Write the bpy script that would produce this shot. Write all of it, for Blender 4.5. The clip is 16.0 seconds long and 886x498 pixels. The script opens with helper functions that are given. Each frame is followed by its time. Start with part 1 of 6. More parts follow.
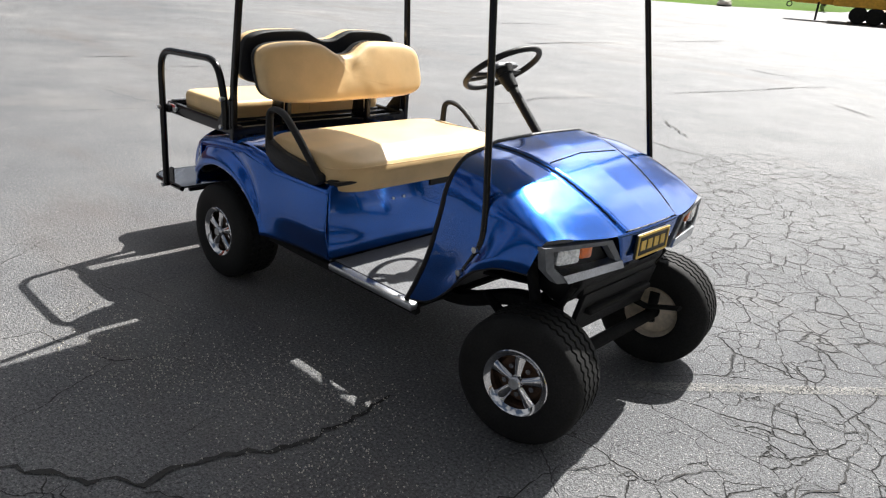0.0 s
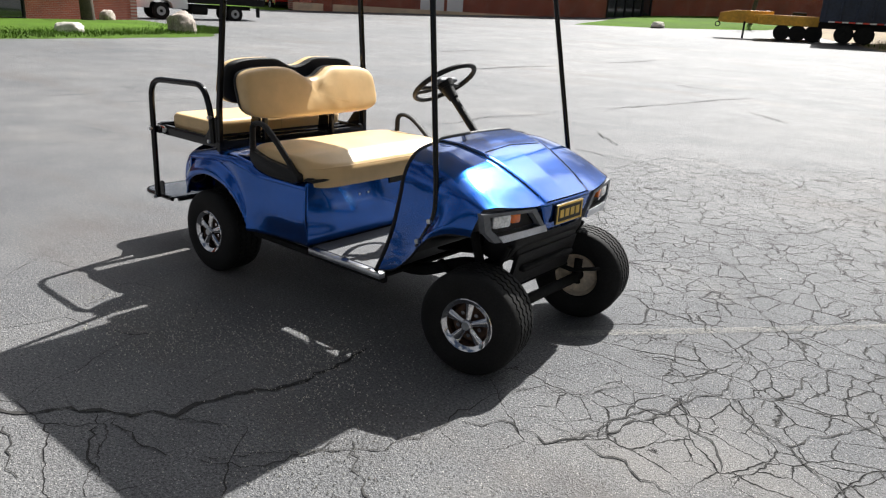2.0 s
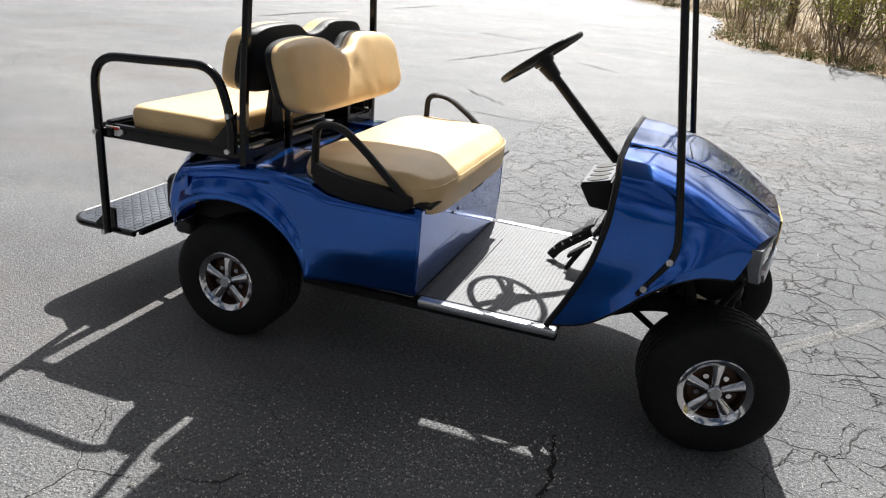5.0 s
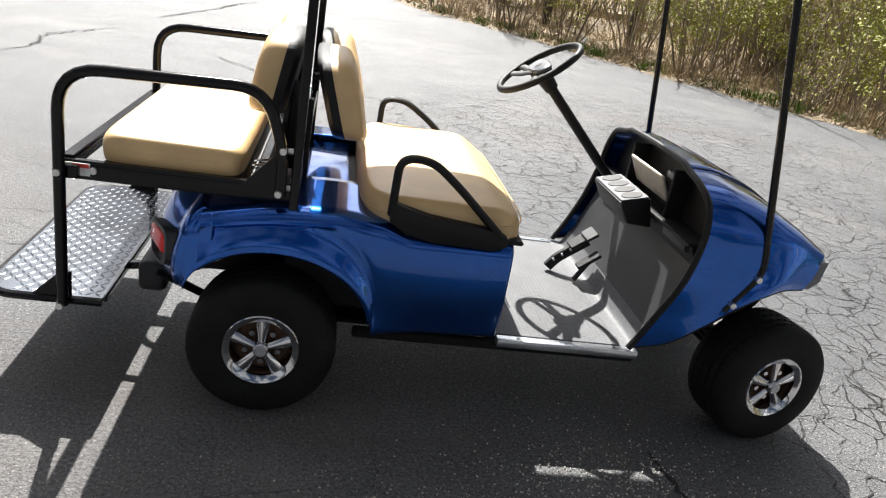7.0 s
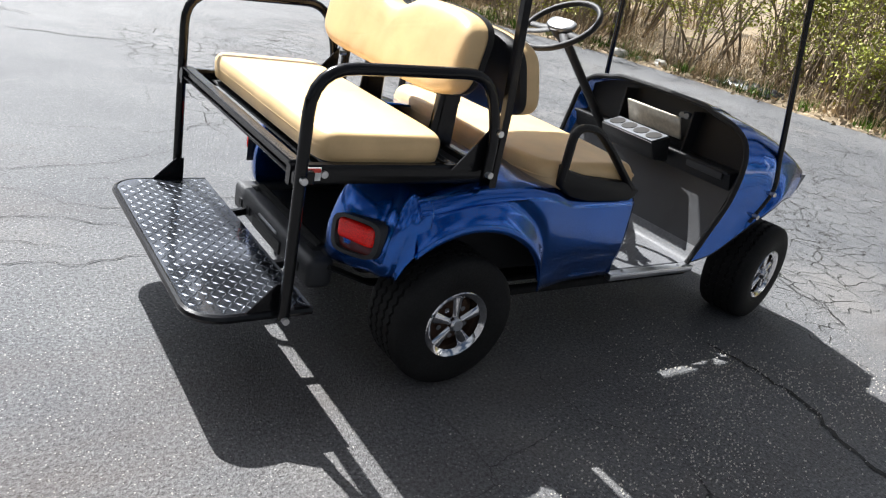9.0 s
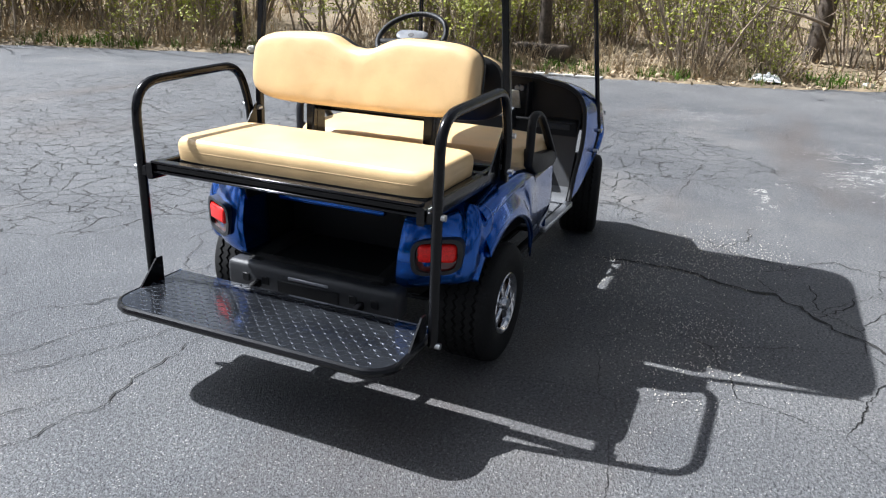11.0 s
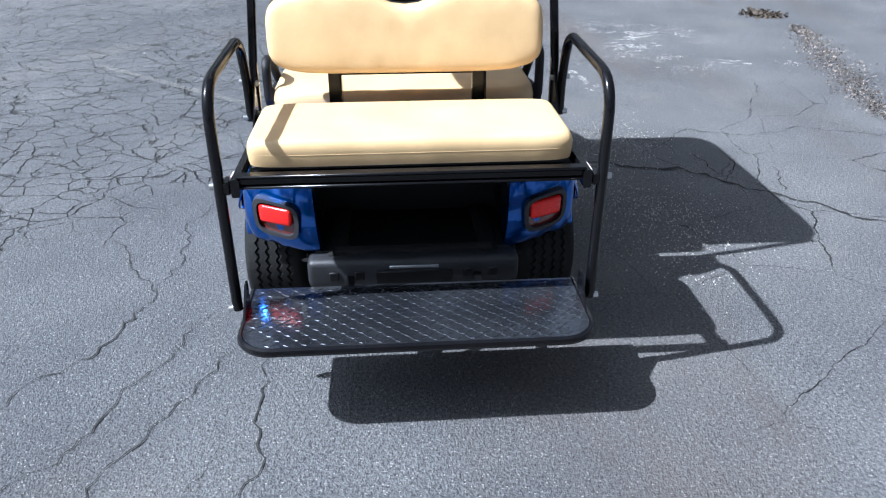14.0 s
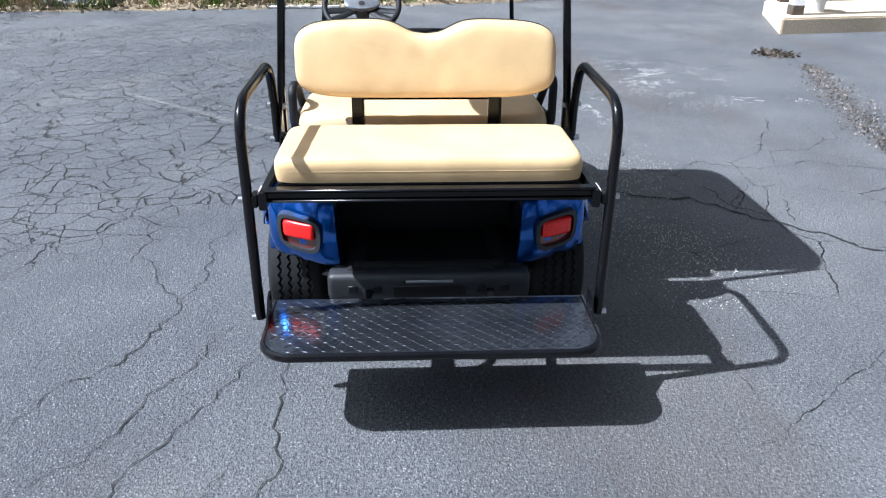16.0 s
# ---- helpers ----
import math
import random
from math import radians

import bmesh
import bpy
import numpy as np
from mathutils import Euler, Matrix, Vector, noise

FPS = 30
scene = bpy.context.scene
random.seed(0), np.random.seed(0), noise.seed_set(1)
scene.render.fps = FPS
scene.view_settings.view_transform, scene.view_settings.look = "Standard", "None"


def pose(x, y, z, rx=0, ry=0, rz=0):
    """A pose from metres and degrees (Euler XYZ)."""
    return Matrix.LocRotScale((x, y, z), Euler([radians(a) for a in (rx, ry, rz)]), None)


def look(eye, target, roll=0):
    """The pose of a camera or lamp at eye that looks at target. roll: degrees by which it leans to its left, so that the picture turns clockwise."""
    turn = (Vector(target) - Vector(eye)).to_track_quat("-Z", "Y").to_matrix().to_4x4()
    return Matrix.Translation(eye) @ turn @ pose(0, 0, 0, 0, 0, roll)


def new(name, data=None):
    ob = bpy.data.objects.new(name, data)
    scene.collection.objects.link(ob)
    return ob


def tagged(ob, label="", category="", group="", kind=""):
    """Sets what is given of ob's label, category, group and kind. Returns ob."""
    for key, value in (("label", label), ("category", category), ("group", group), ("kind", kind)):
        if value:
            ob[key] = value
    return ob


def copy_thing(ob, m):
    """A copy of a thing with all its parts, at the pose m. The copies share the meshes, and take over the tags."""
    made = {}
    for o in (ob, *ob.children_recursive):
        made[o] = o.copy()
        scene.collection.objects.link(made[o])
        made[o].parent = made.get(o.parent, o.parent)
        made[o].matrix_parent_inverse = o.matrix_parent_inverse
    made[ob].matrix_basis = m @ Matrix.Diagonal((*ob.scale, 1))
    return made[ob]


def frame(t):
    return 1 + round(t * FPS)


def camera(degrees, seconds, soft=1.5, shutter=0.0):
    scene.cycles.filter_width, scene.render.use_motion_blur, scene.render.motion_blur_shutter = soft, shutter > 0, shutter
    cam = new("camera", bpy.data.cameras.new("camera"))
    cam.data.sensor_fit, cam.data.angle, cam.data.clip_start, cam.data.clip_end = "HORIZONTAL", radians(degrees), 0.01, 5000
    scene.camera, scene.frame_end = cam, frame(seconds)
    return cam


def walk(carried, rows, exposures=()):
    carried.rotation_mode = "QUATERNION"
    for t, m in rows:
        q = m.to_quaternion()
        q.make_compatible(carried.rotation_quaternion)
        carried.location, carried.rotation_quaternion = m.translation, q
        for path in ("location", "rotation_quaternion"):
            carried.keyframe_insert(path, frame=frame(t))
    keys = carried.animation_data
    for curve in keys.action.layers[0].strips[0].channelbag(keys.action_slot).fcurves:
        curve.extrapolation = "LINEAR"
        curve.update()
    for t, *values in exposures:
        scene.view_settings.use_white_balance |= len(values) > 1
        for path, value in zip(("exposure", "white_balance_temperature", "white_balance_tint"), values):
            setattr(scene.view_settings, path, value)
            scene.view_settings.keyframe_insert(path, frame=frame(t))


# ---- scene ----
cam = camera(62.3, 16.0, soft=1.2)
PATH = [
    (0, (2.839, -2.12, 1.383), (1.572, -0.74, 0.684), 5.3),
    (0.5, (3.04, -2.284, 1.363), (1.769, -0.886, 0.708), 4.4),
    (1, (3.191, -2.432, 1.392), (1.941, -0.998, 0.775), 2.8),
    (1.5, (3.266, -2.557, 1.392), (2.062, -1.098, 0.742), 3.1),
    (2, (3.264, -2.589, 1.386), (2.063, -1.115, 0.767), 3.4),
    (2.5, (3.133, -2.51, 1.373), (1.923, -1.048, 0.741), 4.4),
    (3, (2.93, -2.463, 1.344), (1.727, -1.011, 0.676), 6.1),
    (3.5, (2.626, -2.512, 1.336), (1.683, -0.908, 0.601), 8.2),
    (4, (2.22, -2.53, 1.29), (1.395, -0.846, 0.595), 6.9),
    (4.5, (1.842, -2.53, 1.293), (1.113, -0.788, 0.636), 8.8),
    (4.7, (1.702, -2.552, 1.306), (1.014, -0.803, 0.621), 7.0),
    (6.8, (0.275, -2.448, 1.349), (0.511, -0.603, 0.614), 9.5),
    (7, (0.145, -2.434, 1.335), (0.47, -0.595, 0.62), 10.3),
    (7.5, (-0.203, -2.407, 1.311), (0.301, -0.623, 0.561), 9.7),
    (8, (-0.517, -2.285, 1.293), (0.172, -0.561, 0.549), 10.0),
    (8.5, (-0.864, -2.21, 1.272), (0.005, -0.546, 0.58), 10.7),
    (8.7, (-1.028, -2.151, 1.262), (-0.055, -0.56, 0.54), 11.1),
    (10.8, (-2.176, -1.356, 1.26), (-0.5, -0.51, 0.572), 6.4),
    (11, (-2.273, -1.272, 1.264), (-0.546, -0.522, 0.59), 2.4),
    (11.5, (-2.41, -1.013, 1.258), (-0.628, -0.442, 0.554), 1.7),
    (12, (-2.443, -0.741, 1.265), (-0.621, -0.346, 0.54), 2.7),
    (12.5, (-2.472, -0.482, 1.299), (-0.664, -0.316, 0.46), 2.1),
    (13, (-2.383, -0.279, 1.336), (-0.61, -0.093, 0.429), -0.5),
    (13.5, (-2.363, -0.086, 1.403), (-0.602, -0.045, 0.456), -1.3),
    (14, (-2.405, 0.06, 1.445), (-0.64, -0.053, 0.512), 0.0),
    (14.5, (-2.5, 0.07, 1.455), (-0.676, -0.006, 0.639), -0.2),
    (15, (-2.579, 0.02, 1.452), (-0.76, -0.055, 0.624), -0.1),
    (15.5, (-2.627, 0.031, 1.454), (-0.79, -0.018, 0.665), 0.4),
    (16, (-2.521, 0.068, 1.436), (-0.711, -0.008, 0.589), 0.5),
]
walk(cam, [(t, look(eye, target, roll)) for t, eye, target, roll in PATH], [(0, 1.28, 6250, 10), (1.0, 1.08, 6200, 10), (4.5, 1.10, 6200, 10), (7, 1.40, 6300, 10), (8.5, 1.48, 6050, 10), (11, 1.17, 5700, 10), (12, 1.14, 5350, 10), (13, 1.20, 5200, 10), (16, 1.17, 5250, 10)])  # EXPOSURES

# ---------------------------------------------------------------- light
LIGHT = Vector((0.15, -0.765, -0.96)).normalized()
sun = new("sun", bpy.data.lights.new("sun", "SUN"))
sun.data.energy, sun.data.angle, sun.data.color = 5.0, radians(0.55), (1.0, 0.95, 0.87)
sun.matrix_world = look((0, 0, 30), Vector((0, 0, 30)) + LIGHT)

world = bpy.data.worlds.new("sky")
scene.world = world
world.use_nodes = True
wn, wl = world.node_tree.nodes, world.node_tree.links
wn.clear()
sky = wn.new("ShaderNodeTexSky")
sky.sky_type, sky.sun_disc = "NISHITA", False
sky.sun_elevation, sky.sun_rotation = radians(51), radians(-11)
sky.air_density, sky.dust_density = 1.0, 5.0
coord = wn.new("ShaderNodeTexCoord")
cloud_noise = wn.new("ShaderNodeTexNoise")
cloud_noise.inputs["Scale"].default_value, cloud_noise.inputs["Detail"].default_value = 4.6, 8.0
wl.new(coord.outputs["Generated"], cloud_noise.inputs["Vector"])
cloud_ramp = wn.new("ShaderNodeValToRGB")
cloud_ramp.color_ramp.elements[0].position, cloud_ramp.color_ramp.elements[1].position = 0.43, 0.555
wl.new(cloud_noise.outputs["Fac"], cloud_ramp.inputs["Fac"])
cloud_mix = wn.new("ShaderNodeMixRGB")
sky_grey = wn.new("ShaderNodeRGBToBW")
wl.new(sky.outputs["Color"], sky_grey.inputs["Color"])
cloud_gain = wn.new("ShaderNodeMath")
cloud_gain.operation = "MULTIPLY"
cloud_gain.inputs[1].default_value = 5.4
wl.new(sky_grey.outputs["Val"], cloud_gain.inputs[0])
wl.new(cloud_gain.outputs[0], cloud_mix.inputs["Color2"])
wl.new(cloud_ramp.outputs["Color"], cloud_mix.inputs["Fac"])
wl.new(sky.outputs["Color"], cloud_mix.inputs["Color1"])
backg = wn.new("ShaderNodeBackground")
backg.inputs["Strength"].default_value = 0.0155
wl.new(cloud_mix.outputs["Color"], backg.inputs["Color"])
wout = wn.new("ShaderNodeOutputWorld")
wl.new(backg.outputs["Background"], wout.inputs["Surface"])

# ---------------------------------------------------------------- materials
MATS = {}


def ramp_node(nodes, links, value, stops):
    r = nodes.new("ShaderNodeValToRGB")
    while len(r.color_ramp.elements) < len(stops):
        r.color_ramp.elements.new(0.5)
    for e, (p, c) in zip(r.color_ramp.elements, stops):
        e.position, e.color = p, (*c, 1)
    links.new(value, r.inputs["Fac"])
    return r.outputs["Color"]


def shade(c, k):
    return tuple(min(1.0, q * k) for q in c)


def surface(name, color, rough=0.6, metal=0.0, coat=0.0, coat_rough=0.05, grain=60.0, grain_amount=0.15, patch=2.5, patch_amount=0.2,
            bump=0.1, bump_scale=None, spec=0.5, transmission=0.0, tone=None, detail=4.0):
    """A principled surface whose colour varies at two scales, with fine relief."""
    m = bpy.data.materials.new(name)
    m.use_nodes = True
    nodes, links = m.node_tree.nodes, m.node_tree.links
    bsdf = nodes["Principled BSDF"]
    geo = nodes.new("ShaderNodeTexCoord")
    fine, wide = nodes.new("ShaderNodeTexNoise"), nodes.new("ShaderNodeTexNoise")
    for n, s in ((fine, grain), (wide, patch)):
        n.inputs["Scale"].default_value, n.inputs["Detail"].default_value = s, detail
        links.new(geo.outputs["Object"], n.inputs["Vector"])
    a = ramp_node(nodes, links, wide.outputs["Fac"], [(0.3, shade(color, 1 - patch_amount)), (0.7, tone or shade(color, 1 + patch_amount))])
    b = ramp_node(nodes, links, fine.outputs["Fac"], [(0.3, (1 - grain_amount,) * 3), (0.7, (1 + grain_amount,) * 3)])
    mul = nodes.new("ShaderNodeMixRGB")
    mul.blend_type = "MULTIPLY"
    mul.inputs["Fac"].default_value = 1
    links.new(a, mul.inputs["Color1"])
    links.new(b, mul.inputs["Color2"])
    links.new(mul.outputs["Color"], bsdf.inputs["Base Color"])
    rr = nodes.new("ShaderNodeMapRange")
    rr.inputs["To Min"].default_value, rr.inputs["To Max"].default_value = max(0.02, rough * 0.82), min(1, rough * 1.18)
    links.new(wide.outputs["Fac"], rr.inputs["Value"])
    links.new(rr.outputs["Result"], bsdf.inputs["Roughness"])
    bsdf.inputs["Metallic"].default_value = metal
    bsdf.inputs["Coat Weight"].default_value, bsdf.inputs["Coat Roughness"].default_value = coat, coat_rough
    bsdf.inputs["Specular IOR Level"].default_value = spec
    bsdf.inputs["Transmission Weight"].default_value = transmission
    if bump:
        bn = nodes.new("ShaderNodeBump")
        bn.inputs["Strength"].default_value, bn.inputs["Distance"].default_value = bump, 0.004
        if bump_scale:
            relief = nodes.new("ShaderNodeTexNoise")
            relief.inputs["Scale"].default_value = bump_scale
            links.new(geo.outputs["Object"], relief.inputs["Vector"])
            links.new(relief.outputs["Fac"], bn.inputs["Height"])
        else:
            links.new(fine.outputs["Fac"], bn.inputs["Height"])
        links.new(bn.outputs["Normal"], bsdf.inputs["Normal"])
    MATS[name] = m
    return m


PAINT = surface("blue metallic paint", (0.004, 0.092, 0.43), rough=0.19, metal=0.92, spec=0.3, coat=1.0, coat_rough=0.015, grain=900, grain_amount=0.2, patch=3, patch_amount=0.08, bump=0.0)
VINYL = surface("tan vinyl", (0.69, 0.485, 0.245), rough=0.40, grain=420, grain_amount=0.06, patch=7, patch_amount=0.11, bump=0.4, bump_scale=9)
BLACK = surface("black powder coat", (0.005, 0.005, 0.006), rough=0.2, spec=0.22, coat=0.15, coat_rough=0.1, grain=300, grain_amount=0.3, patch=6, patch_amount=0.3, bump=0.06)
PLASTIC = surface("black moulded plastic", (0.009, 0.009, 0.010), rough=0.5, spec=0.3, grain=500, grain_amount=0.3, patch=5, patch_amount=0.25, bump=0.3)
GREYPLASTIC = surface("dark grey bumper plastic", (0.022, 0.023, 0.026), rough=0.5, grain=400, grain_amount=0.2, patch=6, patch_amount=0.3, bump=0.25)
RUBBER = surface("tyre rubber", (0.012, 0.012, 0.012), rough=0.75, spec=0.22, grain=160, grain_amount=0.3, patch=8, patch_amount=0.4, bump=0.3)
CHROME = surface("chrome", (0.66, 0.66, 0.68), rough=0.07, metal=1.0, grain=80, grain_amount=0.05, patch=10, patch_amount=0.06, bump=0.0)
ALU = surface("worn aluminium", (0.62, 0.64, 0.68), rough=0.3, metal=1.0, grain=180, grain_amount=0.15, patch=9, patch_amount=0.2, bump=0.1)
STEEL = surface("zinc bolt steel", (0.6, 0.6, 0.6), rough=0.3, metal=1.0, bump=0.0)
MAT_FLOOR = surface("grey ribbed floor mat", (0.105, 0.108, 0.115), rough=0.6, grain=90, grain_amount=0.15, patch=6, patch_amount=0.2, bump=0.3)
CHASSIS = surface("dirty chassis steel", (0.012, 0.012, 0.012), rough=0.8, spec=0.2, grain=60, grain_amount=0.3, patch=8, patch_amount=0.4, bump=0.3)
RUST = surface("rusty brake drum", (0.085, 0.045, 0.025), rough=0.8, grain=90, grain_amount=0.3, patch=20, patch_amount=0.4, bump=0.3)
CREAM = surface("dull cream wheel inside", (0.60, 0.52, 0.41), rough=0.6, patch=18, patch_amount=0.3)
RED = surface("red lamp lens", (0.85, 0.012, 0.008), rough=0.2, coat=0.35, grain=250, grain_amount=0.25, patch=12, patch_amount=0.1, bump=0.25, spec=0.35)
DARKRED = surface("dark red reflector", (0.10, 0.012, 0.01), rough=0.15, coat=1.0, bump=0.2)
AMBER = surface("amber lens", (0.75, 0.16, 0.02), rough=0.15, coat=1.0, bump=0.2)
LENS = surface("clear headlamp lens", (0.75, 0.77, 0.80), rough=0.12, metal=0.55, coat=1.0, grain=120, grain_amount=0.25, patch=30, patch_amount=0.3, bump=0.25)
GOLD = surface("gold plate", (0.70, 0.47, 0.10), rough=0.35, metal=0.5, bump=0.05)
INK = surface("black ink", (0.012, 0.011, 0.01), rough=0.5, bump=0.0)
WHITE = surface("white plastic", (0.78, 0.78, 0.76), rough=0.5, patch=7, patch_amount=0.06)
REDINK = surface("red ink", (0.62, 0.05, 0.03), rough=0.5, bump=0.0)
BEZEL = surface("grey lamp bezel plastic", (0.13, 0.138, 0.152), rough=0.42, bump=0.1)
BEIGEPLATE = surface("dull beige metal", (0.50, 0.47, 0.40), rough=0.35, metal=0.5, bump=0.1)
SILVERTRIM = surface("satin silver trim", (0.42, 0.43, 0.45), rough=0.35, metal=0.7, bump=0.05)
TREADPLATE = surface("black tread plate", (0.11, 0.12, 0.14), rough=0.13, metal=0.85, coat=0.6, coat_rough=0.05, grain=200, grain_amount=0.3, patch=6, patch_amount=0.4, bump=0.05)
TREADRIB = surface("worn tread rib", (0.075, 0.082, 0.095), rough=0.26, metal=0.85, spec=0.3, grain=200, grain_amount=0.3, bump=0.05)
CRACKFILL = surface("crack dirt", (0.022, 0.021, 0.020), rough=0.95, grain=90, grain_amount=0.4, patch=3, patch_amount=0.4, bump=0.3)
CONCRETE = surface("pale concrete", (0.66, 0.54, 0.38), rough=0.9, grain=40, grain_amount=0.12, patch=0.9, patch_amount=0.18, bump=0.3)
BARK = surface("grey brown bark", (0.08, 0.062, 0.046), rough=0.95, grain=26, grain_amount=0.35, patch=3, patch_amount=0.35, bump=0.6)
TWIG = surface("dry twigs", (0.24, 0.19, 0.135), rough=0.95, grain=20, grain_amount=0.3, patch=0.7, patch_amount=0.45)
LEAF = surface("spring leaf", (0.26, 0.31, 0.03), rough=0.6, grain=9, grain_amount=0.3, patch=0.8, patch_amount=0.35, tone=(0.42, 0.42, 0.05), bump=0.0)
GRASSBLADE = surface("grass blade", (0.075, 0.14, 0.014), rough=0.8, spec=0.15, grain=5, grain_amount=0.3, patch=0.6, patch_amount=0.3, bump=0.0)
DRYLEAF = surface("dry leaves", (0.42, 0.33, 0.21), rough=0.9, grain=14, grain_amount=0.35, patch=1.5, patch_amount=0.35)
LITTER = surface("leaf litter ground", (0.24, 0.185, 0.12), rough=0.95, grain=16, grain_amount=0.4, patch=0.5, patch_amount=0.35, tone=(0.30, 0.23, 0.14), bump=1.0, detail=9)
LAWN = surface("mown grass", (0.060, 0.115, 0.010), rough=0.95, spec=0.08, grain=14, grain_amount=0.3, patch=0.35, patch_amount=0.3, bump=0.8, detail=8)
STONE = surface("boulder stone", (0.34, 0.29, 0.25), rough=0.9, grain=14, grain_amount=0.3, patch=2, patch_amount=0.25, bump=0.8)
PALESTONE = surface("pale stone", (0.55, 0.52, 0.46), rough=0.9, grain=14, grain_amount=0.2, patch=2, patch_amount=0.2, bump=0.8)
WHITEPAINT = surface("white vehicle paint", (0.78, 0.79, 0.80), rough=0.25, coat=0.6, patch=2, patch_amount=0.04, bump=0.0)
REDPAINT = surface("red vehicle paint", (0.5, 0.03, 0.02), rough=0.3, coat=0.6, patch=2, patch_amount=0.1, bump=0.0)
YELLOW = surface("yellow machine paint", (0.66, 0.36, 0.03), rough=0.5, grain=8, grain_amount=0.15, patch=1.2, patch_amount=0.25)
NAVY = surface("navy container paint", (0.018, 0.028, 0.055), rough=0.55, grain=8, grain_amount=0.2, patch=1.0, patch_amount=0.3)
DOORWHITE = surface("white door paint", (0.74, 0.75, 0.76), rough=0.5, patch=0.7, patch_amount=0.05)
GLASS = surface("dark window glass", (0.02, 0.025, 0.03), rough=0.06, coat=0.8, spec=0.9, bump=0.0)
TARP = surface("black plastic sheet", (0.02, 0.02, 0.022), rough=0.35, bump=0.5)
CHALK = surface("pale scuffs", (0.50, 0.49, 0.46), rough=0.9, grain=60, grain_amount=0.3, patch=5, patch_amount=0.25)
WORNLINE = surface("worn line paint", (0.25, 0.245, 0.23), rough=0.9, grain=60, grain_amount=0.3, patch=5, patch_amount=0.25)
ROOFTAN = surface("moulded roof plastic", (0.42, 0.40, 0.35), rough=0.5, grain=300, grain_amount=0.05, patch=2, patch_amount=0.06, bump=0.1)


def brick_material():
    m = bpy.data.materials.new("red brick")
    m.use_nodes = True
    nodes, links = m.node_tree.nodes, m.node_tree.links
    bsdf = nodes["Principled BSDF"]
    tc = nodes.new("ShaderNodeTexCoord")
    mp = nodes.new("ShaderNodeMapping")
    mp.inputs["Rotation"].default_value = (radians(90), 0, 0)
    links.new(tc.outputs["Object"], mp.inputs["Vector"])
    br = nodes.new("ShaderNodeTexBrick")
    br.inputs["Scale"].default_value = 1.0
    br.inputs["Brick Width"].default_value, br.inputs["Row Height"].default_value = 0.21, 0.075
    br.inputs["Mortar Size"].default_value = 0.006
    br.inputs["Color1"].default_value, br.inputs["Color2"].default_value = (0.36, 0.085, 0.045, 1), (0.27, 0.065, 0.04, 1)
    br.inputs["Mortar"].default_value = (0.34, 0.27, 0.22, 1)
    links.new(mp.outputs["Vector"], br.inputs["Vector"])
    n = nodes.new("ShaderNodeTexNoise")
    n.inputs["Scale"].default_value = 0.8
    links.new(tc.outputs["Object"], n.inputs["Vector"])
    tint = ramp_node(nodes, links, n.outputs["Fac"], [(0.3, (0.8, 0.8, 0.8)), (0.7, (1.15, 1.12, 1.1))])
    mul = nodes.new("ShaderNodeMixRGB")
    mul.blend_type = "MULTIPLY"
    mul.inputs["Fac"].default_value = 1
    links.new(br.outputs["Color"], mul.inputs["Color1"])
    links.new(tint, mul.inputs["Color2"])
    links.new(mul.outputs["Color"], bsdf.inputs["Base Color"])
    bsdf.inputs["Roughness"].default_value = 0.9
    bn = nodes.new("ShaderNodeBump")
    bn.inputs["Strength"].default_value, bn.inputs["Distance"].default_value = 0.5, 0.01
    links.new(br.outputs["Fac"], bn.inputs["Height"])
    bn.invert = True
    links.new(bn.outputs["Normal"], bsdf.inputs["Normal"])
    return m


BRICK = brick_material()


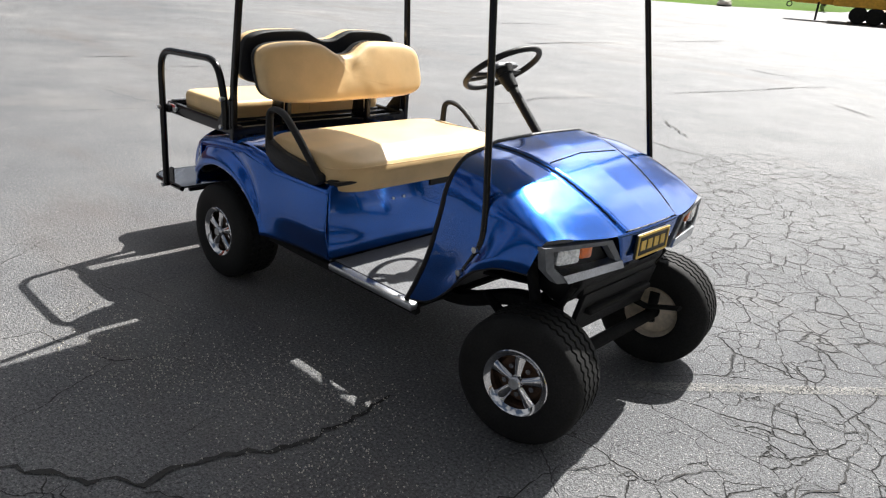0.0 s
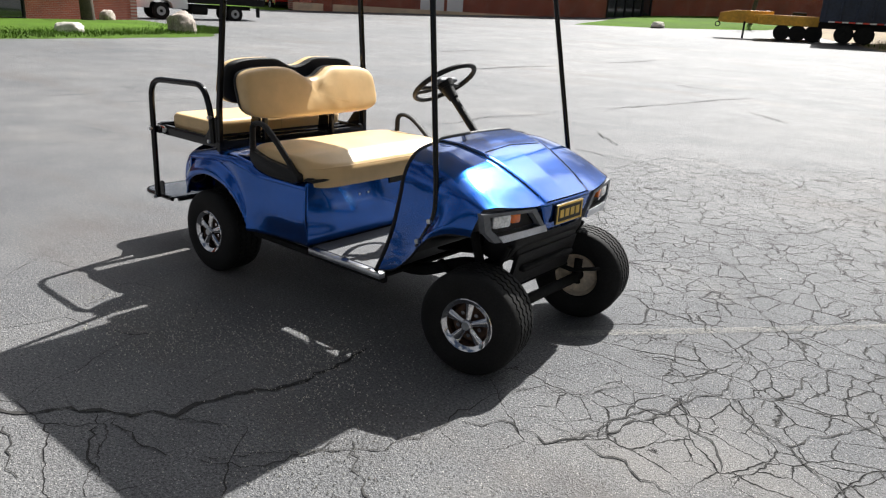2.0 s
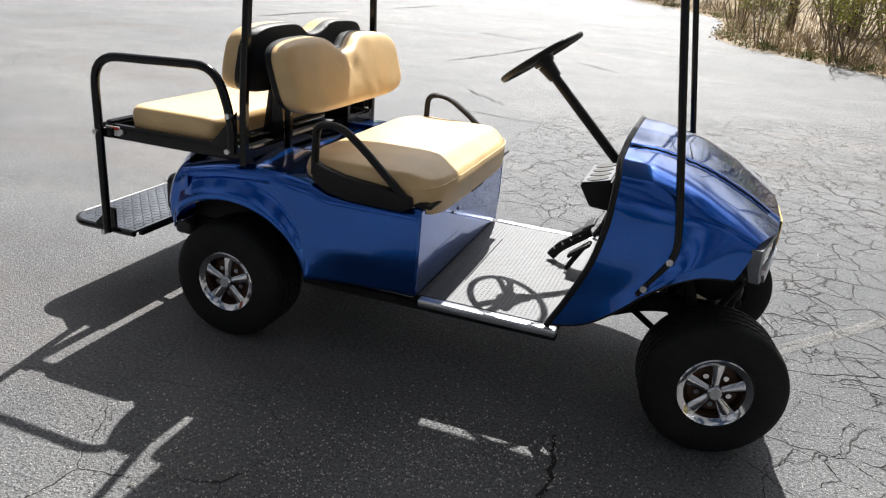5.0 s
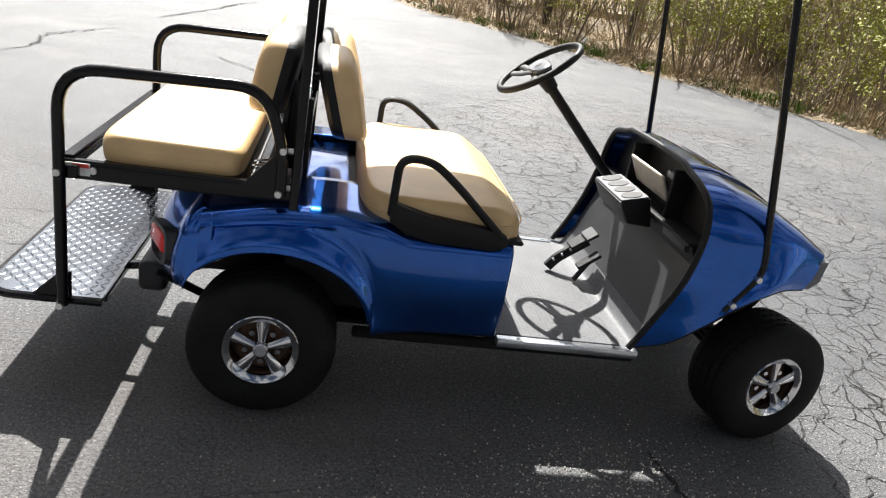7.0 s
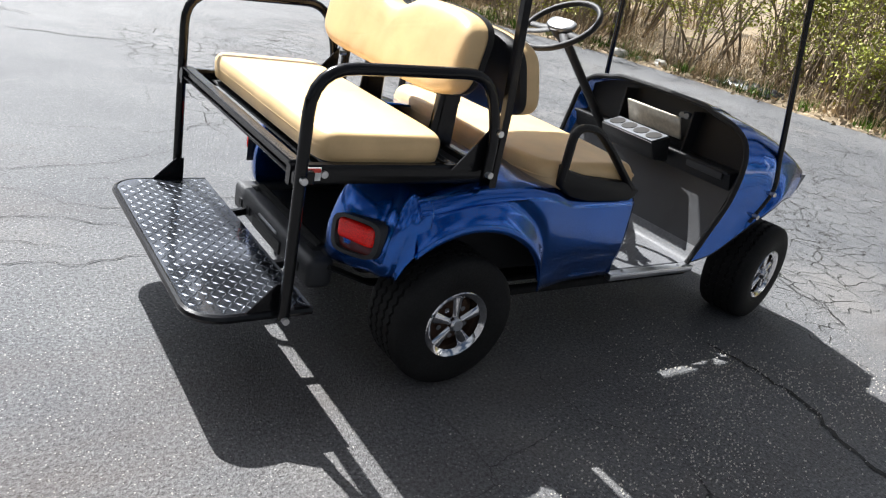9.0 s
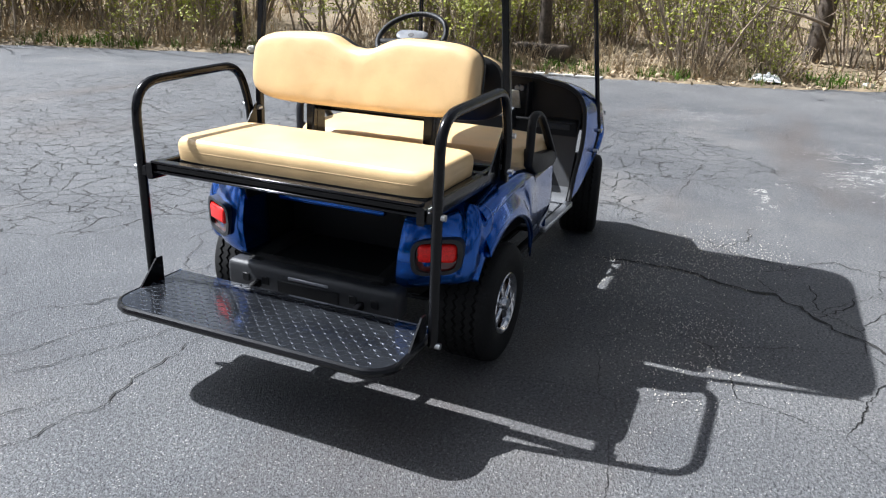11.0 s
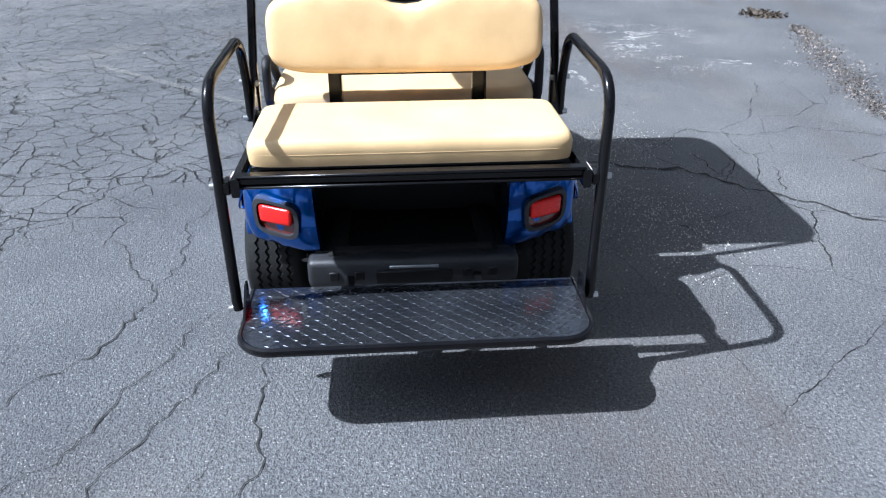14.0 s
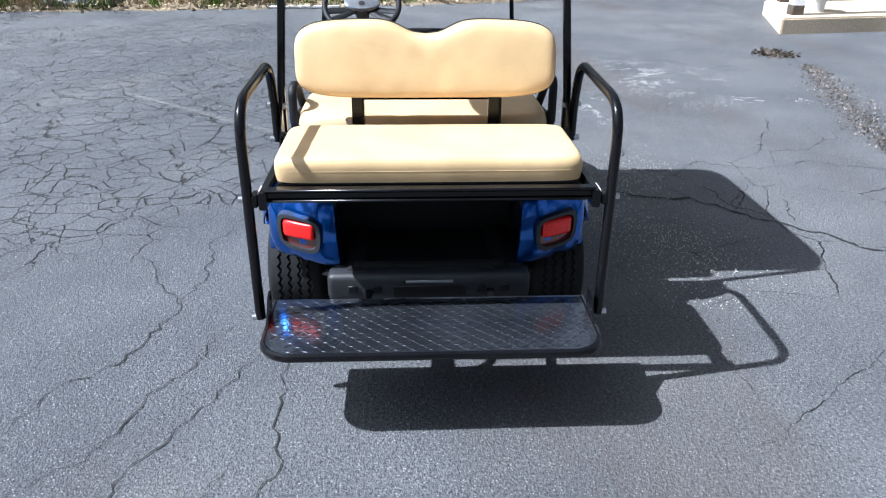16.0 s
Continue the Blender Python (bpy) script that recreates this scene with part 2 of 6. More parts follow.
def asphalt_material():
    """Aged asphalt: stone chips in dark binder, worn pale areas, crazed cracks where the lot has failed."""
    m = bpy.data.materials.new("aged asphalt")
    m.use_nodes = True
    nodes, links = m.node_tree.nodes, m.node_tree.links
    bsdf = nodes["Principled BSDF"]
    tc = nodes.new("ShaderNodeTexCoord")

    def noise_tex(scale, detail=4.0, rough=0.5, vector=None):
        n = nodes.new("ShaderNodeTexNoise")
        n.inputs["Scale"].default_value, n.inputs["Detail"].default_value, n.inputs["Roughness"].default_value = scale, detail, rough
        links.new(vector or tc.outputs["Object"], n.inputs["Vector"])
        return n

    def math_node(op, a, b=None, clamp=False):
        n = nodes.new("ShaderNodeMath")
        n.operation, n.use_clamp = op, clamp
        for i, v in enumerate((a, b)):
            if v is None:
                continue
            if isinstance(v, (int, float)):
                n.inputs[i].default_value = v
            else:
                links.new(v, n.inputs[i])
        return n.outputs[0]

    def mix(kind, fac, a, b):
        n = nodes.new("ShaderNodeMixRGB")
        n.blend_type = kind
        for i, v in zip(("Fac", "Color1", "Color2"), (fac, a, b)):
            if isinstance(v, (int, float)):
                n.inputs[i].default_value = v
            elif isinstance(v, tuple):
                n.inputs[i].default_value = (*v, 1)
            else:
                links.new(v, n.inputs[i])
        return n.outputs["Color"]

    wide, mid, grain = noise_tex(0.16, 5), noise_tex(1.3, 6, 0.6), noise_tex(92, 4, 0.8)
    base = ramp_node(nodes, links, wide.outputs["Fac"], [(0.35, ASPHALT_DARK), (0.65, ASPHALT_PALE)])
    base = mix("MULTIPLY", 1.0, base, ramp_node(nodes, links, mid.outputs["Fac"], [(0.3, (0.78, 0.78, 0.80)), (0.7, (1.18, 1.17, 1.15))]))
    base = mix("MULTIPLY", 1.0, base, ramp_node(nodes, links, grain.outputs["Fac"], [(0.36, (0.24, 0.24, 0.26)), (0.64, (1.76, 1.76, 1.72))]))
    # stone chips
    chips = nodes.new("ShaderNodeTexVoronoi")
    chips.inputs["Scale"].default_value = 175
    links.new(tc.outputs["Object"], chips.inputs["Vector"])
    chip_pick = nodes.new("ShaderNodeSeparateColor")
    links.new(chips.outputs["Color"], chip_pick.inputs["Color"])
    chip_fac = math_node("MULTIPLY", math_node("GREATER_THAN", chip_pick.outputs[0], 0.945), math_node("LESS_THAN", chips.outputs["Distance"], 0.42))
    base = mix("MIX", math_node("MULTIPLY", chip_fac, 0.75), base, (0.42, 0.41, 0.38))
    # pale worn binder in streaky areas
    worn = noise_tex(0.55, 8, 0.62)
    worn_fac = nodes.new("ShaderNodeMapRange")
    worn_fac.inputs["From Min"].default_value, worn_fac.inputs["From Max"].default_value = 0.56, 0.74
    links.new(worn.outputs["Fac"], worn_fac.inputs["Value"])
    base = mix("MIX", math_node("MULTIPLY", worn_fac.outputs["Result"], 0.35, True), base, (0.26, 0.24, 0.215))
    # rusty brown stains drawn out along the lot
    long = nodes.new("ShaderNodeMapping")
    long.inputs["Rotation"].default_value = (0, 0, radians(35))
    long.inputs["Scale"].default_value = (0.22, 0.75, 1)
    links.new(tc.outputs["Object"], long.inputs["Vector"])
    stain = noise_tex(0.9, 7, 0.6, long.outputs["Vector"])
    stain_fac = nodes.new("ShaderNodeMapRange")
    stain_fac.inputs["From Min"].default_value, stain_fac.inputs["From Max"].default_value = 0.55, 0.70
    links.new(stain.outputs["Fac"], stain_fac.inputs["Value"])
    base = mix("MIX", math_node("MULTIPLY", stain_fac.outputs["Result"], 0.5, True), base, (0.088, 0.066, 0.054))
    # crazed cracks at two sizes
    shift = noise_tex(3.2, 4, 0.6)
    jag = noise_tex(17, 3, 0.65)
    warp = mix("LINEAR_LIGHT", 0.055, tc.outputs["Object"], shift.outputs["Color"])
    warp = mix("LINEAR_LIGHT", 0.014, warp, jag.outputs["Color"])
    area = noise_tex(0.35, 4)
    # the failed patch of the lot, ahead of the cart and to its left
    away = nodes.new("ShaderNodeVectorMath")
    away.operation = "DISTANCE"
    away.inputs[1].default_value = (4.0, 3.4, 0)
    links.new(tc.outputs["Object"], away.inputs[0])
    failed = math_node("SUBTRACT", math_node("MULTIPLY", area.outputs["Fac"], 1.0), math_node("MULTIPLY", math_node("SUBTRACT", away.outputs["Value"], 3.7), 0.19))
    rest = noise_tex(0.12, 3)
    breaks = noise_tex(4.5, 5, 0.65)
    crack_sum = None
    for scale, width, low, field in ((6.2, 0.0200, 0.42, failed), (2.7, 0.0095, 0.36, failed), (1.5, 0.0042, 0.55, rest.outputs["Fac"])):
        v = nodes.new("ShaderNodeTexVoronoi")
        v.feature = "DISTANCE_TO_EDGE"
        v.inputs["Scale"].default_value = scale
        links.new(warp, v.inputs["Vector"])
        where = nodes.new("ShaderNodeMapRange")
        where.inputs["From Min"].default_value, where.inputs["From Max"].default_value = low, low + 0.10
        links.new(field, where.inputs["Value"])
        thick = math_node("MULTIPLY", math_node("MULTIPLY", where.outputs["Result"], width), math_node("MULTIPLY", math_node("SUBTRACT", breaks.outputs["Fac"], 0.30, True), 5.0))
        c = math_node("SUBTRACT", 1.0, math_node("DIVIDE", v.outputs["Distance"], math_node("MAXIMUM", thick, 0.0004)), True)
        c = math_node("MULTIPLY", c, math_node("GREATER_THAN", thick, 0.001))
        crack_sum = c if crack_sum is None else math_node("MAXIMUM", crack_sum, c)
    dark = math_node("MULTIPLY", math_node("POWER", crack_sum, 0.35), 0.94, True)
    base = mix("MIX", dark, base, (0.016, 0.015, 0.014))
    links.new(base, bsdf.inputs["Base Color"])
    rough = nodes.new("ShaderNodeMapRange")
    rough.inputs["To Min"].default_value, rough.inputs["To Max"].default_value = 0.52, 0.72
    links.new(grain.outputs["Fac"], rough.inputs["Value"])
    links.new(rough.outputs["Result"], bsdf.inputs["Roughness"])
    bsdf.inputs["Specular IOR Level"].default_value = 0.42
    height = math_node("SUBTRACT", math_node("ADD", math_node("MULTIPLY", grain.outputs["Fac"], 0.5), math_node("MULTIPLY", chips.outputs["Distance"], -0.25)), math_node("MULTIPLY", crack_sum, 1.0))
    bn = nodes.new("ShaderNodeBump")
    bn.inputs["Strength"].default_value, bn.inputs["Distance"].default_value = 1.0, 0.014
    links.new(height, bn.inputs["Height"])
    links.new(bn.outputs["Normal"], bsdf.inputs["Normal"])
    return m


ASPHALT_DARK, ASPHALT_PALE = (0.082, 0.086, 0.094), (0.125, 0.126, 0.130)
ASPHALT = asphalt_material()

# ---------------------------------------------------------------- mesh tools


def finish(bm, name, mat, smooth=True, angle=40):
    bmesh.ops.recalc_face_normals(bm, faces=bm.faces)
    me = bpy.data.meshes.new(name)
    if smooth:
        for f in bm.faces:
            f.smooth = True
        lim = radians(angle)
        for e in bm.edges:
            if len(e.link_faces) == 2 and e.calc_face_angle(0) > lim:
                e.smooth = False
    bm.to_mesh(me)
    bm.free()
    me.materials.append(mat)
    return me


def part(name, bm, mat, parent, label="", smooth=True, angle=40):
    """One mesh object under a thing or a part."""
    ob = new(name, finish(bm, name, mat, smooth, angle))
    ob.parent = parent
    return tagged(ob, label) if label else ob


def thing(name, place, label, category, group="", turn=0, kind=""):
    ob = new(name)
    ob.matrix_basis = pose(*place, 0, 0, turn)
    return tagged(ob, label, category, group, kind)


def solid(name, bm, mat, label, category, group="", kind="", smooth=True):
    return tagged(new(name, finish(bm, name, mat, smooth)), label, category, group, kind)


def thicken(ob, t):
    mod = ob.modifiers.new("shell", "SOLIDIFY")
    mod.thickness, mod.offset = t, -1
    return ob


def box(c, s, bevel=0.0, seg=2, bm=None, m=None):
    """A box with its centre c and size s, edges rounded by bevel."""
    b = bmesh.new()
    bmesh.ops.create_cube(b, size=1)
    bmesh.ops.scale(b, vec=s, verts=b.verts)
    if bevel:
        bmesh.ops.bevel(b, geom=b.edges[:], offset=min(bevel, min(s) * 0.49), segments=seg, profile=0.5, affect="EDGES", clamp_overlap=True)
    if m is not None:
        bmesh.ops.transform(b, matrix=m, verts=b.verts)
    bmesh.ops.translate(b, vec=c, verts=b.verts)
    return merge(bm, b)


def merge(bm, b):
    if bm is None:
        return b
    me = bpy.data.meshes.new("tmp")
    b.to_mesh(me)
    b.free()
    bm.from_mesh(me)
    bpy.data.meshes.remove(me)
    return bm


def rod(a, b, r, seg=12, bm=None, r2=None):
    a, b = Vector(a), Vector(b)
    t = bmesh.new()
    bmesh.ops.create_cone(t, cap_ends=True, segments=seg, radius1=r, radius2=r if r2 is None else r2, depth=(b - a).length)
    bmesh.ops.transform(t, matrix=Matrix.Translation((a + b) / 2) @ (b - a).to_track_quat("Z", "Y").to_matrix().to_4x4(), verts=t.verts)
    return merge(bm, t)


def round_path(pts, radius, n=6):
    """A polyline with its inner corners rounded."""
    pts = [Vector(p) for p in pts]
    out = [pts[0]]
    for a, b, c in zip(pts, pts[1:], pts[2:]):
        r = min(radius, (a - b).length * 0.48, (c - b).length * 0.48)
        p, q = b + (a - b).normalized() * r, b + (c - b).normalized() * r
        for i in range(n + 1):
            t = i / n
            out.append(p * (1 - t) ** 2 + b * 2 * t * (1 - t) + q * t * t)
    return out + [pts[-1]]


def tube(path, w, h=None, seg=10, bm=None, square=False, closed=False, up=(0, 1, 0)):
    """A bar swept along a path; w and h are its half sizes."""
    h = h or w
    path = [Vector(p) for p in path]
    if square:
        k = 0.75
        ring = [(1, k), (k, 1), (-k, 1), (-1, k), (-1, -k), (-k, -1), (k, -1), (1, -k)]
    else:
        ring = [(math.cos(2 * math.pi * i / seg), math.sin(2 * math.pi * i / seg)) for i in range(seg)]
    t = bmesh.new()
    rings = []
    n = len(path)
    for i, p in enumerate(path):
        a, b = (path[i - 1] if i or closed else p), (path[(i + 1) % n] if i < n - 1 or closed else p)
        d = (b - a).normalized()
        side = d.cross(Vector(up))
        if side.length < 1e-3:
            side = d.cross(Vector((1, 0, 0)))
        side.normalize()
        v = side.cross(d)
        rings.append([t.verts.new(p + side * (x * w) + v * (y * h)) for x, y in ring])
    k = len(ring)
    for i in range(n if closed else n - 1):
        r1, r2 = rings[i], rings[(i + 1) % n]
        for j in range(k):
            t.faces.new((r1[j], r1[(j + 1) % k], r2[(j + 1) % k], r2[j]))
    if not closed:
        t.faces.new(rings[0])
        t.faces.new(rings[-1][::-1])
    return merge(bm, t)


def lathe(profile, seg, wobble=None, bm=None, arc=None):
    """A profile of (axial y, radius) pairs turned about the y axis."""
    t = bmesh.new()
    rings = []
    for i in range(seg):
        a = 2 * math.pi * i / seg
        rings.append([t.verts.new((r * math.cos(a), y + (wobble(a, j) if wobble else 0), r * math.sin(a))) for j, (y, r) in enumerate(profile)])
    for i in range(seg):
        r1, r2 = rings[i], rings[(i + 1) % seg]
        for j in range(len(profile) - 1):
            t.faces.new((r1[j], r1[j + 1], r2[j + 1], r2[j]))
    return merge(bm, t)


def sheet(f, nu, nv, bm=None):
    """A surface f(u, v) over the unit square."""
    t = bmesh.new()
    g = [[t.verts.new(f(i / nu, j / nv)) for j in range(nv + 1)] for i in range(nu + 1)]
    for i in range(nu):
        for j in range(nv):
            t.faces.new((g[i][j], g[i + 1][j], g[i + 1][j + 1], g[i][j + 1]))
    return merge(bm, t)


def prism(poly, axis, a, b, bevel=0.0, bm=None, seg=2):
    """A polygon of pairs pushed along an axis from a to b."""
    def at(p, w):
        return {"x": (w, p[0], p[1]), "y": (p[0], w, p[1]), "z": (p[0], p[1], w)}[axis]
    t = bmesh.new()
    lo, hi = [t.verts.new(at(p, a)) for p in poly], [t.verts.new(at(p, b)) for p in poly]
    t.faces.new(lo)
    t.faces.new(hi)
    for i in range(len(poly)):
        t.faces.new((lo[i], lo[(i + 1) % len(poly)], hi[(i + 1) % len(poly)], hi[i]))
    bmesh.ops.recalc_face_normals(t, faces=t.faces)
    if bevel:
        bmesh.ops.bevel(t, geom=t.edges[:], offset=bevel, segments=seg, profile=0.5, affect="EDGES", clamp_overlap=True)
    return merge(bm, t)


def frame_ring(outer, inner, axis, a, b, bm=None):
    """A flat frame between two polygons with as many corners, with thickness."""
    def at(p, w):
        return {"x": (w, p[0], p[1]), "y": (p[0], w, p[1]), "z": (p[0], p[1], w)}[axis]
    t = bmesh.new()
    n = len(outer)
    r = [[t.verts.new(at(p, w)) for p in poly] for poly, w in ((outer, a), (outer, b), (inner, b), (inner, a))]
    for k in range(4):
        for i in range(n):
            t.faces.new((r[k][i], r[k][(i + 1) % n], r[(k + 1) % 4][(i + 1) % n], r[(k + 1) % 4][i]))
    return merge(bm, t)


def lerp(a, b, t):
    return a + (b - a) * t


def curve(pts, t):
    """A value read off a list of (place, value) pairs along a smooth curve with no overshoot."""
    n = len(pts)
    if t <= pts[0][0]:
        return pts[0][1]
    if t >= pts[-1][0]:
        return pts[-1][1]
    i = max(k for k in range(n - 1) if pts[k][0] <= t)
    h = [pts[k + 1][0] - pts[k][0] for k in range(n - 1)]
    d = [(pts[k + 1][1] - pts[k][1]) / h[k] for k in range(n - 1)]

    def slope(k):
        if k == 0:
            return d[0]
        if k == n - 1:
            return d[-1]
        if d[k - 1] * d[k] <= 0:
            return 0.0
        a, b = 2 * h[k] + h[k - 1], h[k] + 2 * h[k - 1]
        return (a + b) / (a / d[k - 1] + b / d[k])
    u = (t - pts[i][0]) / h[i]
    return ((2 * u ** 3 - 3 * u * u + 1) * pts[i][1] + (u ** 3 - 2 * u * u + u) * h[i] * slope(i)
            + (3 * u * u - 2 * u ** 3) * pts[i + 1][1] + (u ** 3 - u * u) * h[i] * slope(i + 1))


def step(a, b, x):
    k = min(1, max(0, (x - a) / (b - a)))
    return k * k * (3 - 2 * k)


def mirror_y(poly3):
    return [(x, -y, z) for x, y, z in poly3]


def rise(x, y):
    """The height of the ground: level round the cart, rising gently to the far side of the lot."""
    d = max(0.0, y - 5)
    return 0.00075 * d * d if d < 60 else 2.7 + 0.09 * (d - 60)


def raw(name, verts, faces, mat, smooth=False):
    me = bpy.data.meshes.new(name)
    me.from_pydata(verts, [], faces)
    me.materials.append(mat)
    if smooth:
        me.polygons.foreach_set("use_smooth", [True] * len(me.polygons))
    return me


# ---------------------------------------------------------------- ground


def spread(lo, hi):
    fine = [i * 1.0 for i in range(-40, 81)]
    return sorted(set([lo, lo * 0.6, lo * 0.35, lo * 0.2] + [v for v in fine if lo * 0.2 < v < hi * 0.2] + [hi * 0.2, hi * 0.35, hi * 0.6, hi]))


gx, gy = spread(-400, 400), spread(-400, 400)
verts = [(x, y, rise(x, min(y, 64)) if y < 64 else rise(x, 64)) for x in gx for y in gy]
ny = len(gy)
faces = [(i * ny + j, (i + 1) * ny + j, (i + 1) * ny + j + 1, i * ny + j + 1) for i in range(len(gx) - 1) for j in range(ny - 1)]
ground = tagged(new("ground", raw("ground", verts, faces, ASPHALT, True)), "grey cracked asphalt of an old parking lot", "asphalt ground", kind="structure")


def crack(rng, pts, w):
    """An uneven dark fissure along a rough line, lying just over the asphalt."""
    path = [Vector((*p, 0.0)) for p in pts]
    fine = []
    for a, b in zip(path, path[1:]):
        n = max(2, int((b - a).length / 0.03))
        side = Vector((-(b - a).y, (b - a).x, 0)).normalized()
        off = 0
        for i in range(n):
            off = off * 0.6 + rng.uniform(-0.022, 0.022)
            fine.append(a.lerp(b, i / n) + side * off * math.sin(math.pi * i / n) ** 0.3)
    fine.append(path[-1])
    vs, fs = [], []
    for i, p in enumerate(fine):
        d = (fine[min(i + 1, len(fine) - 1)] - fine[max(i - 1, 0)]).normalized()
        side = Vector((-d.y, d.x, 0))
        ww = 0.62 * w * rng.uniform(0.25, 1.35) * (0.35 + 0.65 * math.sin(math.pi * (i + 0.5) / len(fine)) ** 0.5)
        up = Vector((0, 0, rise(p.x, p.y) + (0.004 if p.y < 5 else 0.012)))
        vs += [p + side * ww + up, p - side * ww * rng.uniform(0.6, 1) + up]
        if i:
            k = 2 * i
            fs.append((k - 2, k, k + 1, k - 1))
    return vs, fs


rng = random.Random(4)
CRACKS_BESIDE = [  # beside and ahead of the cart
    ([(0.35, -2.2), (0.77, -1.82), (0.99, -1.58), (1.18, -1.43), (1.19, -1.19), (1.29, -0.95), (1.25, -0.59)], 0.017),
    ([(1.05, -1.58), (1.2, -1.6), (1.37, -1.58)], 0.006),
    ([(0.97, -1.61), (1.15, -1.72), (1.34, -1.79)], 0.006),
    ([(1.45, -1.5), (1.73, -1.17), (1.87, -0.94), (1.88, -0.43)], 0.005),
    ([(1.72, -1.11), (1.95, -1.28), (2.2, -1.3)], 0.006),
    ([(1.9, -0.75), (2.0, -0.64), (2.19, -0.66), (2.24, -0.56), (2.38, -0.24), (2.5, 0.21), (2.45, 0.6)], 0.007),
    ([(2.5, 0.21), (2.7, 0.0), (2.82, -0.05), (2.99, 0.3), (3.1, 0.7)], 0.006),
    ([(1.4, -1.3), (1.8, -1.7), (1.66, -2.01), (1.8, -2.4), (1.61, -2.81), (1.9, -3.4)], 0.006),
]
CRACKS_AHEAD = [  # broken ground ahead of the front wheels
    ([(1.21, -1.44), (1.31, -1.37), (1.37, -1.35)], 0.006),
    ([(0.85, -1.86), (1.0, -1.91), (1.17, -1.94)], 0.006),
    ([(1.46, -1.52), (1.63, -1.4), (1.68, -1.14)], 0.006),
    ([(1.89, -0.44), (2.08, -0.27), (2.25, -0.04)], 0.006),
    ([(2.05, -0.54), (2.24, -0.56), (2.31, -0.26), (2.4, -0.16), (2.44, 0.12)], 0.006),
    ([(2.24, -0.56), (2.4, -0.56), (2.62, -0.61)], 0.006),
    ([(2.4, -0.16), (2.6, -0.22), (2.72, -0.43)], 0.006),
    ([(2.63, -0.01), (2.85, -0.1), (3.02, -0.22)], 0.007),
    ([(2.63, -0.01), (2.67, 0.27), (2.8, 0.9)], 0.006),
    ([(2.02, 0.4), (2.31, 0.49), (2.53, 0.58), (2.69, 0.5)], 0.006),
]
CRACKS_BEHIND = [  # behind the cart
    ([(-1.4, 0.55), (-1.12, 0.5), (-0.87, 0.45), (-0.66, 0.5), (-0.33, 0.49)], 0.005),
    ([(-0.73, 1.29), (-0.5, 1.24), (-0.37, 1.09), (0.04, 0.99), (0.5, 1.3)], 0.005),
    ([(-1.1, 1.2), (-0.74, 0.96), (-0.46, 0.88), (-0.12, 0.75)], 0.005),
    ([(-1.5, 1.55), (-1.0, 1.42), (-0.6, 1.5), (-0.2, 1.75)], 0.004),
    ([(-1.7, 1.0), (-1.3, 0.86), (-0.95, 0.9), (-0.6, 0.72), (-0.25, 0.62)], 0.004),
    ([(-1.6, 0.75), (-1.2, 0.72), (-0.9, 0.6), (-0.7, 0.62)], 0.0035),
    ([(0.04, 0.99), (0.3, 0.95), (0.6, 1.02), (1.0, 0.9)], 0.004),
    ([(-0.9, 2.1), (-0.3, 2.0), (0.3, 2.3), (0.8, 2.2)], 0.005),
]
CRACKS_ACROSS = [  # across the lot
    ([(-8.09, 11.8), (-8.09, 13.9), (-7.8, 15.6)], 0.075),
    ([(-7.75, 18.0), (-7.5, 19.6), (-7.4, 21.1)], 0.075),
    ([(-3.64, 13.9), (-2.97, 13.6), (-2.4, 13.5)], 0.06),
    ([(-2.0, 10.6), (-1.87, 11.8), (-1.6, 12.75)], 0.042),
    ([(-12.7, 16.2), (-12.6, 17.9), (-11.9, 18.9)], 0.09),
    ([(-2.8, 4.4), (-2.7, 4.9), (-2.85, 5.7), (-2.5, 6.9)], 0.024),
    ([(-0.8, 10.4), (0.06, 9.6)], 0.03),
]
CRACKS_FAR = [  # far side of the lot
    ([(-2.4, 8.4), (-2.2, 9.5), (-2.0, 10.6)], 0.033),
    ([(-0.78, 4.6), (-0.3, 4.5), (0.0, 4.5)], 0.018),
    ([(-1.3, 6.0), (-0.56, 5.2)], 0.018),
    ([(-7.1, 1.6), (-7.1, 2.3)], 0.035),
    ([(-6.3, 1.9), (-6.1, 2.6), (-6.2, 3.3)], 0.014),
    ([(-3.9, 0.0), (-3.7, 1.0)], 0.009),
    ([(0.1, 4.0), (0.9, 4.35), (1.6, 4.2), (2.6, 5.0)], 0.008),
    ([(-3.4, 1.6), (-4.1, 1.0), (-5.0, 0.9)], 0.008),
]
for pts, w in CRACKS_BESIDE + CRACKS_AHEAD + CRACKS_BEHIND + CRACKS_ACROSS + CRACKS_FAR:
    vs, fs = crack(rng, pts, w)
    tagged(new("crack", raw("crack", vs, fs, CRACKFILL)), "dark jagged crack in the asphalt", "crack", "cracks in the asphalt", "structure")

# ---------------------------------------------------------------- golf cart
cart = thing("golf_cart", (0, 0.026, 0), "shiny blue golf cart with tan vinyl seats and chrome wheels", "golf cart", turn=0.55)


def both(make):
    for s in (1, -1):
        make(s)


# rear body sides
SHOULDER = [(-0.34, 0.50), (-0.27, 0.575), (-0.13, 0.613), (0.02, 0.637), (0.17, 0.643), (0.31, 0.625), (0.39, 0.602), (0.70, 0.596)]
WIDTH = [(-0.34, 0.485), (-0.25, 0.525), (-0.1, 0.54), (0.2, 0.538), (0.45, 0.515), (0.70, 0.498)]


